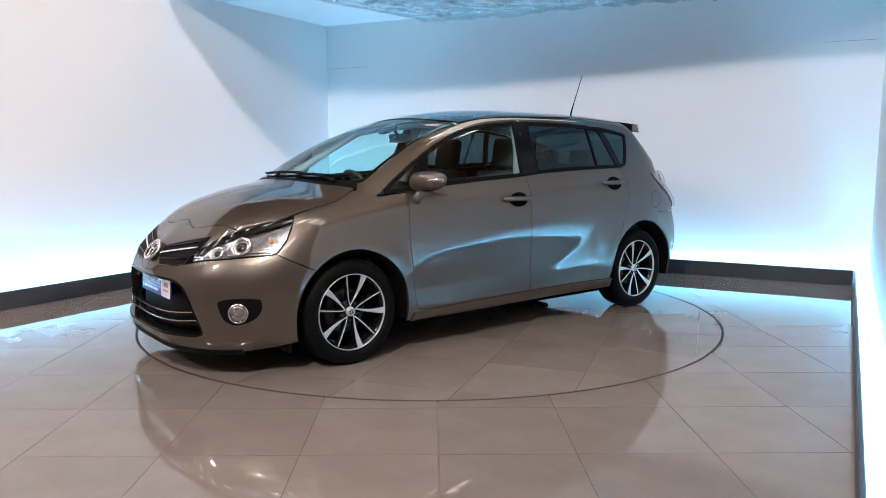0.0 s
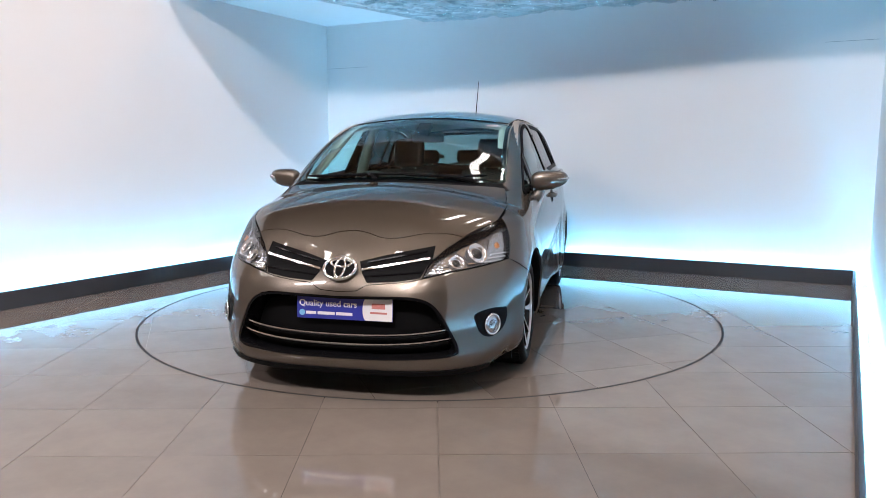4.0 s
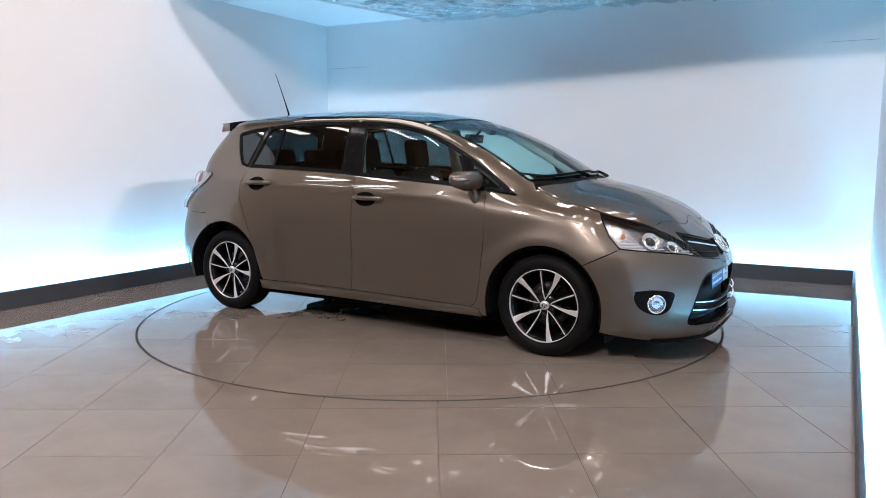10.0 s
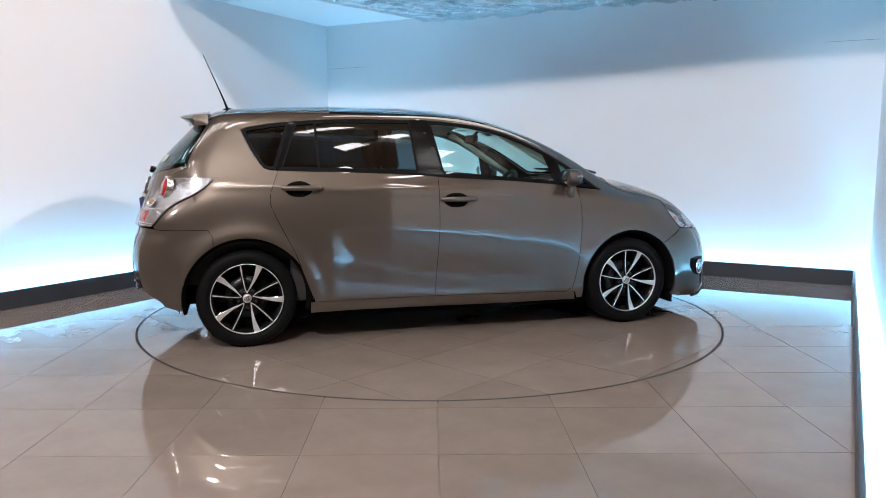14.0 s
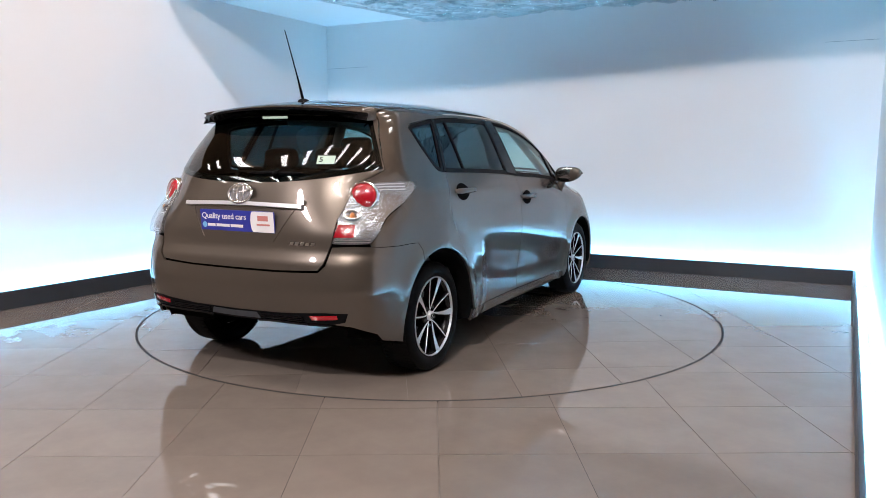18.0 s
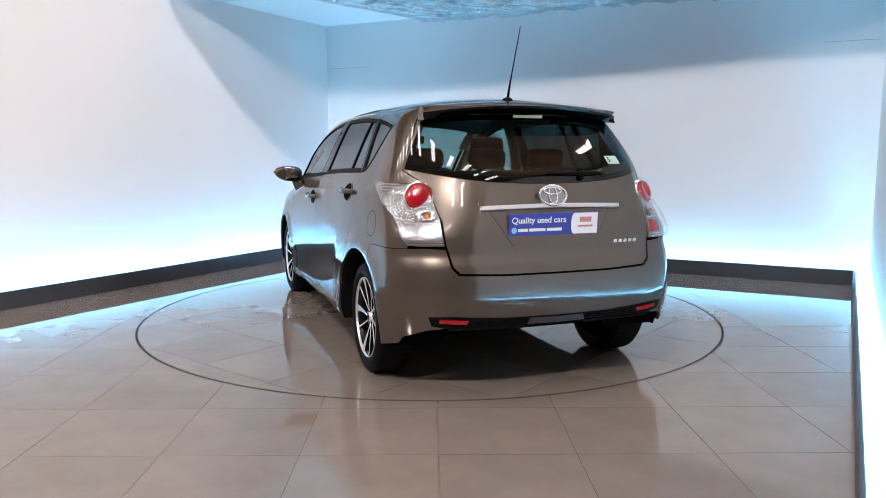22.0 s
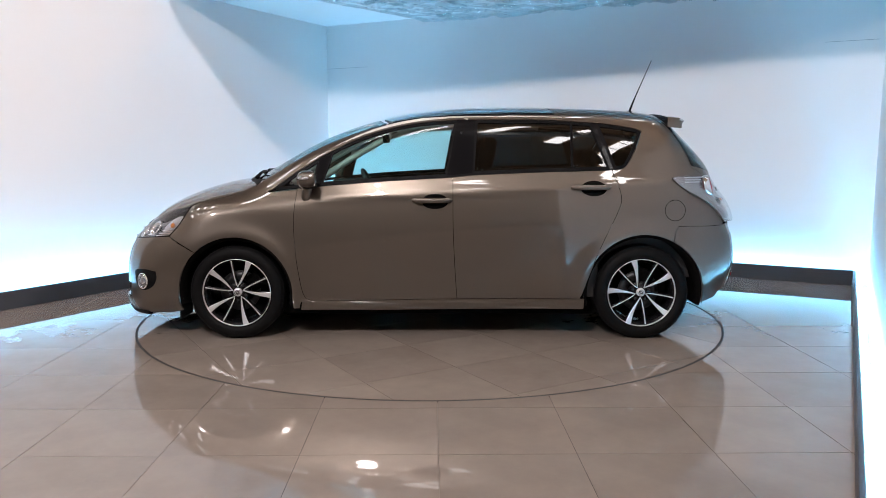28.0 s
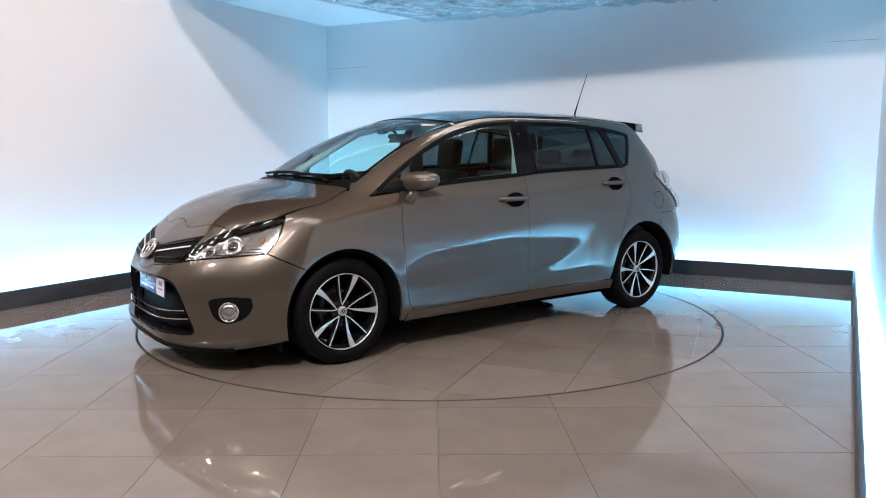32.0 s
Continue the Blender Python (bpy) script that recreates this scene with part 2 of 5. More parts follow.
def tube(path, radius, n=8, closed=False):
    """A round bar along a path; radius may be one value or one a point."""
    bm = bmesh.new()
    p = [Vector(q) for q in path]
    rad = list(radius) if hasattr(radius, "__len__") else [radius] * len(p)
    rings = []
    for i, q in enumerate(p):
        a, b = p[max(0, i - 1)], p[min(len(p) - 1, i + 1)]
        if closed:
            a, b = p[i - 1], p[(i + 1) % len(p)]
        d = (b - a).normalized()
        up = Vector((0, 0, 1)) if abs(d.z) < 0.9 else Vector((1, 0, 0))
        u = d.cross(up).normalized()
        w = d.cross(u)
        rings.append([bm.verts.new(q + (u * math.cos(2 * math.pi * k / n) + w * math.sin(2 * math.pi * k / n)) * rad[i]) for k in range(n)])
    for i in range(len(p) if closed else len(p) - 1):
        r, s = rings[i], rings[(i + 1) % len(p)]
        for k in range(n):
            bm.faces.new((r[k], r[(k + 1) % n], s[(k + 1) % n], s[k]))
    if not closed:
        bm.faces.new(rings[0])
        bm.faces.new(rings[-1])
    bmesh.ops.recalc_face_normals(bm, faces=bm.faces[:])
    return bm


def prism(outline, depth, m=None, bevel=0.0):
    """An outline in the xy plane, pushed up by depth, then placed by m."""
    bm = bmesh.new()
    f = bm.faces.new([bm.verts.new((a, b, 0)) for a, b in outline])
    r = bmesh.ops.extrude_face_region(bm, geom=[f])
    bmesh.ops.translate(bm, verts=[v for v in r["geom"] if isinstance(v, bmesh.types.BMVert)], vec=(0, 0, depth))
    bmesh.ops.recalc_face_normals(bm, faces=bm.faces[:])
    if bevel:
        bmesh.ops.bevel(bm, geom=bm.edges[:], offset=bevel, segments=2, affect="EDGES", profile=0.6)
    if m is not None:
        bm.transform(m)
    return bm


# ---------------------------------------------------------------- the booth
# Plan: the turntable's axis is the origin. The left wall runs along A1, the back wall along A2, the right wall back along A1.
A1, A2, A3 = radians(59.2), radians(-28.0), radians(60.62)
N1, N2, N3 = Vector((-math.sin(A1), math.cos(A1), 0)), Vector((-math.sin(A2), math.cos(A2), 0)), Vector((math.sin(A3), -math.cos(A3), 0))
D1, D2, D3 = 2.998, 2.884, 3.018          # plinth fronts
W1, W2, W3 = D1 + 0.30, D2 + 0.12, D3 + 0.136  # wall faces
PLINTH_H, CEIL_H, WALL_T = 0.15, 2.92, 0.12


def meet(na, ca, nb, cb):
    d = na.x * nb.y - na.y * nb.x
    return Vector(((ca * nb.y - cb * na.y) / d, (na.x * cb - nb.x * ca) / d, 0))


CORNER = meet(N1, W1, N2, W2)
CORNER_R = meet(N2, W2, N3, W3)
P_CORNER = meet(N1, D1, N2, D2)
P_CORNER_R = meet(N2, D2, N3, D3)
U1, U2, U3 = Vector((math.cos(A1), math.sin(A1), 0)), Vector((math.cos(A2), math.sin(A2), 0)), Vector((math.cos(A3), math.sin(A3), 0))
LEFT_END = CORNER - U1 * 5.2
RIGHT_END = CORNER_R - U3 * 6.0


def slab(a, b, inner, outer, z0, z1, bevel=0.0):
    """A straight wall from a to b on the plan; inner and outer are the offsets of its two faces along out."""
    bm = bmesh.new()
    v = [(a + inner), (b + inner), (b + outer), (a + outer)]
    lo = [bm.verts.new((q.x, q.y, z0)) for q in v]
    hi = [bm.verts.new((q.x, q.y, z1)) for q in v]
    bm.faces.new(lo)
    bm.faces.new(hi)
    for i in range(4):
        bm.faces.new((lo[i], lo[(i + 1) % 4], hi[(i + 1) % 4], hi[i]))
    bmesh.ops.recalc_face_normals(bm, faces=bm.faces[:])
    if bevel:
        bmesh.ops.bevel(bm, geom=bm.edges[:], offset=bevel, segments=2, affect="EDGES")
    return bm


ZERO = Vector((0, 0, 0))
structure("wall_left", slab(LEFT_END, CORNER + U1 * WALL_T, ZERO, N1 * WALL_T, 0, CEIL_H), M_WALL, "smooth white painted booth wall lit from below", "wall")
structure("wall_back", slab(CORNER, CORNER_R + U2 * WALL_T, ZERO, N2 * WALL_T, 0, CEIL_H), M_WALL, "smooth white painted booth wall washed with blue light", "wall")

structure("wall_right", slab(RIGHT_END, CORNER_R, ZERO, N3 * WALL_T, 0, CEIL_H), M_WALL, "white painted booth side wall glowing at its foot", "wall")

# hairline joints between the wall boards
for u0, u1, z in ((-3.30, -2.53, 2.37), (2.72, 3.18, 2.34)):
    structure("wall_joint", slab(N2 * W2 + U2 * u0, N2 * W2 + U2 * u1, -N2 * 0.003, -N2 * 0.0, z, z + 0.003), M_JOINT, "hairline joint between wall boards", "joint")

# plinths stand off the walls and hide the light strips
PT = 0.035
structure("plinth_left", slab(P_CORNER - U1 * 5.05, P_CORNER + U1 * 0.0, ZERO, N1 * PT, 0, PLINTH_H, 0.003), M_PLINTH, "low dark grey plinth along the white wall", "plinth")
structure("plinth_back", slab(P_CORNER, P_CORNER_R, ZERO, N2 * PT, 0, PLINTH_H, 0.003), M_PLINTH, "low dark grey plinth along the back wall", "plinth")
structure("plinth_right", slab(P_CORNER_R - U3 * 5.95, P_CORNER_R, ZERO, N3 * 0.021, 0, PLINTH_H, 0.003), M_PLINTH, "low dark grey plinth along the side wall", "plinth")


def strip(name, a, b, out, d0, d1):
    bm = slab(a, b, out * d0, out * d1, 0.02, 0.035)
    ob = new(name, mesh_of(bm, name, M_LED))
    return tagged(ob, "cool white LED strip hidden behind a plinth", "light strip", group="strips behind the plinths")


strip("led_strip", P_CORNER - U1 * 5.0, P_CORNER, N1, 0.17, 0.20)
strip("led_strip", P_CORNER, P_CORNER_R, N2, PT + 0.02, PT + 0.045)
strip("led_strip", P_CORNER_R - U3 * 5.9, P_CORNER_R, N3, PT + 0.02, PT + 0.045)



def wash(a, b, out, at, top=0.06):
    """An added second strip that faces and brightens the wall from behind the plinth."""
    ob = new("led_strip", mesh_of(slab(a, b, out * (at - 0.012), out * at, 0.004, top), "led_strip", M_WASH))
    return tagged(ob, "cool white LED strip hidden behind a plinth", "light strip", group="strips behind the plinths")


wash(P_CORNER - U1 * 5.0, P_CORNER, N1, W1 - D1 - 0.085, 0.043)
wash(P_CORNER, P_CORNER_R, N2, W2 - D2 - 0.070)
wash(P_CORNER_R - U3 * 5.9, P_CORNER_R, N3, W3 - D3 - 0.070)

# canopy: a white ceiling over the back of the booth, its front edge bowed forwards
cl, cr = meet(N1, W1, N2, W2 - 2.66), meet(N2, W2 - 1.3, N3, W3)
# unseen edge, its curve chosen to place the shadow line on the walls
BOW = [U2 * u + N2 * (W2 - d) for u, d in ((3.1, 1.45), (2.86, 1.68), (2.49, 2.0), (2.0, 2.28), (1.54, 2.48), (1.0, 2.60), (0.5, 2.66), (-0.2, 2.70), (-1.5, 2.70))]
bm = bmesh.new()
ring = [CORNER + N1 * 0.1 + N2 * 0.1, CORNER_R + N3 * 0.1 + N2 * 0.1, cr + N3 * 0.1] + BOW + [cl + N1 * 0.1]
f = bm.faces.new([bm.verts.new((q.x, q.y, CEIL_H + 0.001)) for q in ring])
ex = bmesh.ops.extrude_face_region(bm, geom=[f])
bmesh.ops.translate(bm, verts=[v for v in ex["geom"] if isinstance(v, bmesh.types.BMVert)], vec=(0, 0, 0.1))
bmesh.ops.recalc_face_normals(bm, faces=bm.faces[:])
structure("ceiling", bm, M_CEIL, "white booth ceiling over the back half", "ceiling")


def film_sheet():
    """A sheet of clear film taped under the ceiling, sagging in crinkles."""
    bm = bmesh.new()
    nx, ny = 230, 110
    rows = []
    p0, p1 = Vector((-2.05, 1.35, 0)), Vector((-0.12, 3.30, 0))
    q0, q1 = Vector((3.9, -0.9, 0)), Vector((3.55, 1.42, 0))
    for j in range(ny + 1):
        t = j / ny
        a, b = p0.lerp(p1, t), q0.lerp(q1, t)
        row = []
        for i in range(nx + 1):
            s = i / nx
            q = a.lerp(b, s)
            n = noise.fractal(Vector((q.x * 2.2 + q.y * 1.2, q.y * 5.5 - q.x * 1.5, 0.3)), 0.9, 2.1, 4)
            r = abs(noise.noise(Vector((q.x * 1.3 + q.y * 2.4, q.y * 7.0 - q.x * 2.5, 4.0))))
            r2 = abs(noise.noise(Vector((q.x * 1.0 + q.y * 7.5, q.y * 16.0 + q.x * 5.0, 9.0))))
            edge = min(1.0, min(s, 1 - s, t, 1 - t) * 12)
            z = CEIL_H - 0.05 - edge * (0.030 + 0.025 * n + 0.05 * (1 - r) ** 4 + 0.022 * (1 - r2) ** 5)
            row.append(bm.verts.new((q.x, q.y, z)))
        rows.append(row)
    for j in range(ny):
        for i in range(nx):
            bm.faces.new((rows[j][i], rows[j][i + 1], rows[j + 1][i + 1], rows[j + 1][i]))
    ob = new("plastic_sheet", mesh_of(bm, "plastic_sheet", M_FOIL, True))
    return tagged(ob, "crinkled clear plastic sheet stretched under the ceiling", "plastic sheet")


film_sheet()
bm = box_bm(-0.035, 0.035, -0.012, 0.012, -0.014, 0.012, 0.004)
bm.transform(pose(0.05, 3.27, CEIL_H - 0.055, 8, 6, -28))
tagged(new("clip", mesh_of(bm, "clip", M_STEEL)), "small brown clip holding the plastic sheet", "clip")


# ---------------------------------------------------------------- the hall round it
def hall():
    x0, x1, y0, y1, h = -13.0, 13.0, -19.0, 9.0, 7.4
    for name, b in (("hall_wall_1", (x0 - 0.2, x0, y0, y1, 0, h)), ("hall_wall_2", (x1, x1 + 0.2, y0, y1, 0, h)),
                    ("hall_wall_3", (x0, x1, y1, y1 + 0.2, 0, h)), ("hall_wall_4", (x0, x1, y0 - 0.2, y0, 0, h))):
        structure(name, box_bm(*b), M_HALL, "dull brown clad wall of the hall", "wall")
    structure("hall_roof", box_bm(x0, x1, y0, y1, h, h + 0.2), M_ROOF, "brown lined roof of the hall", "roof")
    first = None
    for n, i0, i1 in ((2.4, 0, 4), (-3.6, -6, 5), (-7.6, -6, -2), (-7.6, 2, 4)):
        for i in range(i0, i1):
            p = N2 * n + U2 * (i * 1.5)
            m = pose(p.x, p.y, h - 0.02, 0, 0, -28.0)
            if first is None:
                first = tagged(new("skylight"), "long white roof light panel in the hall", "skylight", group="roof lights of the hall")
                part("panel", box_bm(-0.15, 0.15, -0.80, 0.80, -0.02, 0.0), M_SKY, first)
                for a in (-0.27, 0.27):
                    part("bar", box_bm(-0.16, 0.16, a - 0.015, a + 0.015, -0.045, -0.022), M_STEEL, first)
                for a in (-0.82, 0.82):
                    part("frame", box_bm(-0.17, 0.17, a - 0.02, a + 0.02, -0.05, 0.0), M_STEEL, first)
                first.matrix_basis = m
            else:
                copy_thing(first, m)
    for y in (-13.5, -9.3, -5.1):
        structure("roof_beam", box_bm(x0, x1, y - 0.1, y + 0.1, h - 0.45, h - 0.05), M_STEEL, "grey steel roof beam", "beam")


hall()


def floodlight(place, target):
    ob = tagged(new("floodlight"), "round hall floodlight in a metal shade", "floodlight", group="floodlights of the hall")
    part("shade", lathe([(0.0, 0.28), (0.08, 0.28), (0.32, 0.02), (0.34, 0.0), (0.33, 0.0), (0.07, 0.26), (0.0, 0.26)], 32), M_STEEL, ob, smooth=True)
    part("bracket", tube([(0, 0.28, 0), (0, 0.5, 0.0)], 0.02), M_STEEL, ob)
    back = look(place, target) @ pose(0, 0, 0.04, 90, 0, 0)
    ob.matrix_world = back
    top = back @ Vector((0, 0.5, 0))
    rod = tube([tuple(top), (top.x, top.y, 7.4)], 0.02)
    rod.transform(back.inverted())
    part("hanging_rod", rod, M_STEEL, ob)
    return ob


floodlight(LAMP_A, (-2.4, 1.4, 1.2))
floodlight(LAMP_B, (1.2, 1.5, 1.2))
floodlight(LAMP_C, (0, 0, 0.8))

# ---------------------------------------------------------------- floor of tiles
RING = 2.23
structure("floor", box_bm(-13, 13, -19, 9, -0.12, -0.006), M_GROUT, "grey polished porcelain tile floor with dark joints", "floor")
FLOOR = bpy.data.objects["floor"]
TX, TY = 0.592, 0.584
TX0, TY0 = 0.03, -0.585


def square(x0, x1, y0, y1):
    return [(x0, y0), (x1, y0), (x1, y1), (x0, y1)]


def cut_tile(poly, radius, keep_in):
    """A tile cut along the turntable's ring: vertices and faces of its top and rim."""
    pts = densify(poly, 0.05)
    k = len(pts)
    edges = [(i, (i + 1) % k) for i in range(k)]
    n = 220
    ringp = [(radius * math.cos(2 * math.pi * i / n), radius * math.sin(2 * math.pi * i / n)) for i in range(n)]
    allp = [Vector(q) for q in pts] + [Vector(q) for q in ringp]
    edges += [(k + i, k + (i + 1) % n) for i in range(n)]
    vo, _, fo, *_ = delaunay_2d_cdt(allp, edges, [], 0, 1e-6)
    vo = np.array([tuple(v) for v in vo])
    tri = np.array([f for f in fo if len(f) == 3])
    c = vo[tri].mean(1)
    r = np.hypot(c[:, 0], c[:, 1])
    ok = inside(poly, c) & ((r < radius) if keep_in else (r > radius))
    return vo, tri[ok]


def tile_mesh(name, vo, tri, mat):
    bm = bmesh.new()
    used = {}
    for f in tri:
        vs = []
        for i in f:
            if i not in used:
                used[i] = bm.verts.new((vo[i][0], vo[i][1], 0))
            vs.append(used[i])
        bm.faces.new(vs)
    bmesh.ops.recalc_face_normals(bm, faces=bm.faces[:])
    for f in bm.faces:
        if f.normal.z < 0:
            f.normal_flip()
    rim = [e for e in bm.edges if len(e.link_faces) == 1]
    ex = bmesh.ops.extrude_edge_only(bm, edges=rim)
    bmesh.ops.translate(bm, verts=[v for v in ex["geom"] if isinstance(v, bmesh.types.BMVert)], vec=(0, 0, -0.009))
    return mesh_of(bm, name, mat)


def lay_floor():
    g = 0.0014
    plain = None
    for i in range(-9, 10):
        for j in range(-11, 9):
            x0, y0 = TX0 + i * TX, TY0 + j * TY
            c = Vector((x0 + TX / 2, y0 + TY / 2, 0))
            if c.dot(N1) > W1 + 0.3 or c.dot(N2) > W2 + 0.3 or c.dot(N3) > W3 + 0.5 or y0 < -6.4 or abs(c.x) > 4.9:
                continue
            far = max(math.hypot(a, b) for a in (x0, x0 + TX) for b in (y0, y0 + TY))
            near = math.hypot(max(0, abs(c.x) - TX / 2), max(0, abs(c.y) - TY / 2))
            if far < RING:
                continue
            if near > RING + 0.01:
                if plain is None:
                    plain = tile_mesh("tile", *fill(square(-TX / 2 + g, TX / 2 - g, -TY / 2 + g, TY / 2 - g), (), 0.9), M_TILE)
                ob = new("tile", plain)
                ob.location = (c.x, c.y, random.uniform(-0.0004, 0.0004))
                ob.rotation_euler = (random.gauss(0, 0.0006), random.gauss(0, 0.0006), 0)
            else:
                vo, tri = cut_tile(square(x0 + g, x0 + TX - g, y0 + g, y0 + TY - g), RING + 0.006, False)
                if len(tri) == 0:
                    continue
                ob = new("tile", tile_mesh("tile", vo, tri, M_TILE))
            ob.parent = FLOOR


def build_turntable():
    ob = tagged(new("turntable"), "round turntable tiled in grey porcelain, flush with the floor", "turntable")
    part("deck", lathe([(0.0, -0.10), (2.21, -0.10), (2.21, -0.006), (0.0, -0.006)], 96), M_GROUT, ob).matrix_basis = pose(0, 0, 0, 90, 0, 0)
    bm = lathe([(RING - 0.0115, -0.02), (RING - 0.0115, -0.001), (RING + 0.0055, -0.001), (RING + 0.0055, -0.02)], 160)
    bm.transform(pose(0, 0, 0, 90, 0, 0))
    part("edge_trim", bm, M_RING, ob, "dark joint round the turntable")
    turn = pose(0, 0, 0, 0, 0, 31.5)
    g, t = 0.0014, 0.6
    ox, oy = 0.10, 0.26
    for i in range(-5, 5):
        for j in range(-5, 5):
            x0, y0 = ox + i * t, oy + j * t
            near = math.hypot(max(0, abs(x0 + t / 2) - t / 2), max(0, abs(y0 + t / 2) - t / 2))
            if near > RING - 0.03:
                continue
            far = max(math.hypot(a, b) for a in (x0, x0 + t) for b in (y0, y0 + t))
            if far < RING - 0.015:
                vo, tri = fill(square(x0 + g, x0 + t - g, y0 + g, y0 + t - g), (), 0.9)
            else:
                vo, tri = cut_tile(square(x0 + g, x0 + t - g, y0 + g, y0 + t - g), RING - 0.012, True)
            if len(tri) == 0:
                continue
            tile = new("tile", tile_mesh("tile", vo, tri, M_TILE))
            tile.parent = ob
            tile.matrix_basis = turn
    return ob


TURNTABLE = build_turntable()


# ---------------------------------------------------------------- the car: one smooth body form
# Car space: x forwards, y to its left, z up; the wheels stand at x = +-1.39.
def lut(xs, ys):
    xs, ys = np.array(xs, float), np.array(ys, float)
    n = len(xs)
    h, d = np.diff(xs), np.diff(ys) / np.diff(xs)
    m = np.zeros(n)
    m[0], m[-1] = d[0], d[-1]
    for i in range(1, n - 1):
        m[i] = 0 if d[i - 1] * d[i] <= 0 else 2 * d[i - 1] * d[i] / (d[i - 1] + d[i]) if True else 0

    def f(x):
        x = np.clip(x, xs[0] - 0.5, xs[-1] + 0.5)
        i = np.clip(np.searchsorted(xs, x) - 1, 0, n - 2)
        t = (x - xs[i]) / h[i]
        lin = np.where(t < 0, ys[0] + m[0] * (x - xs[0]), ys[-1] + m[-1] * (x - xs[-1]))
        tt = np.clip(t, 0, 1)
        c = (2 * tt ** 3 - 3 * tt ** 2 + 1) * ys[i] + (tt ** 3 - 2 * tt ** 2 + tt) * h[i] * m[i] + (3 * tt ** 2 - 2 * tt ** 3) * ys[i + 1] + (tt ** 3 - tt ** 2) * h[i] * m[i + 1]
        return np.where((t < 0) | (t > 1), lin, c)
    return f


def sstep(a, b, x):
    t = np.clip((x - a) / (b - a), 0, 1)
    return t * t * (3 - 2 * t)


TOP = lut([-1.90, -1.66, -1.38, -1.04, -0.63, -0.22, 0.12, 0.41, 0.62, 0.84, 1.05, 1.20, 1.32, 1.44, 1.60, 1.80, 1.98, 2.10, 2.20, 2.30],
          [1.530, 1.562, 1.592, 1.608, 1.613, 1.608, 1.583, 1.532, 1.474, 1.390, 1.283, 1.195, 1.132, 1.087, 1.055, 0.998, 0.928, 0.860, 0.778, 0.660])
CROWN = lut([-1.8, 0.3, 1.1, 1.5, 1.9, 2.3], [0.16, 0.17, 0.19, 0.17, 0.15, 0.12])
NOSE = lut([0.10, 0.18, 0.24, 0.30, 0.45, 0.57, 0.66, 0.73, 0.80, 0.88, 1.0], [2.27, 2.325, 2.345, 2.345, 2.335, 2.31, 2.265, 2.20, 2.13, 2.05, 1.9])
TAIL = lut([0.15, 0.22, 0.32, 0.53, 0.70, 0.76, 0.88, 1.03, 1.16, 1.42, 1.62], [-2.00, -2.045, -2.085, -2.137, -2.115, -2.09, -2.07, -2.03, -1.975, -1.745, -1.55])
WIDE = lut([0.15, 0.22, 0.30, 0.45, 0.55, 0.62, 0.75, 0.90, 1.00, 1.08, 1.20, 1.35, 1.50, 1.62],
           [0.820, 0.880, 0.905, 0.908, 0.908, 0.9065, 0.901, 0.889, 0.874, 0.850, 0.797, 0.732, 0.662, 0.60])
REAR_IN = lut([0.2, 0.5, 0.78, 1.16, 1.5], [0.02, 0.035, 0.05, 0.05, 0.07])
FRONT_IN = lut([0.2, 0.6, 0.9, 1.05, 1.2, 1.5], [0.02, 0.02, 0.03, 0.09, 0.10, 0.10])


SCOOP_TOP = lut([-0.84, -0.81, -0.60, -0.11, 0.50, 0.84, 0.95, 1.1], [0.752, 0.777, 0.781, 0.753, 0.683, 0.622, 0.560, 0.46])
SCOOP_LOW = lut([-0.84, -0.75, -0.545, -0.27, 0.0, 0.5, 1.1], [0.748, 0.644, 0.530, 0.456, 0.43, 0.41, 0.40])


def half_width(x, z):
    w = WIDE(z)
    w = w - REAR_IN(z) * np.clip((-x - 0.9) / 1.0, 0, 1.3) ** 2
    w = w - FRONT_IN(z) * np.clip((x - 0.35) / 0.85, 0, 2) ** 2 * (0.35 + 0.65 * sstep(0.86, 1.08, z))
    # flared arches
    for hx, r in ((1.39, 0.40), (-1.39, 0.42)):
        d = np.hypot(x - hx, z - 0.32)
        w = w + 0.014 * np.exp(-((d - r) / 0.07) ** 2) * (z > 0.1)
    # scooped lower doors: a hollow that opens forwards from a curl before the rear wheel
    top, low = SCOOP_TOP(x), SCOOP_LOW(x)
    deep = 0.13 * np.clip(top - low, 0, 0.4)
    a = 0.13 * 0.012 * np.logaddexp(0, np.clip((top - z) / 0.012, -40, 60))
    b = deep * (1 - 0.25 * np.clip((low - z) / np.maximum(low - 0.2, 0.05), 0, 1))
    k = 0.0025
    hollow = -k * np.logaddexp(-a / k, -b / k) + k * np.log1p(np.exp(-np.maximum(a, b) / k))
    w = w - np.maximum(hollow, 0) * sstep(-0.88, -0.72, x) * sstep(1.15, 0.97, x)
    # bumper corners tuck in below a soft crease
    tuck = 0.012 * np.logaddexp(0, np.clip((0.575 - z) / 0.012, -40, 60))
    w = w - 0.13 * tuck * (sstep(-1.76, -1.90, x) + 0.8 * sstep(1.78, 1.92, x))
    # a soft shoulder under the windows
    w = w + 0.006 * np.exp(-((z - (1.005 - 0.045 * x)) / 0.03) ** 2) * sstep(1.1, 0.7, x)
    return w


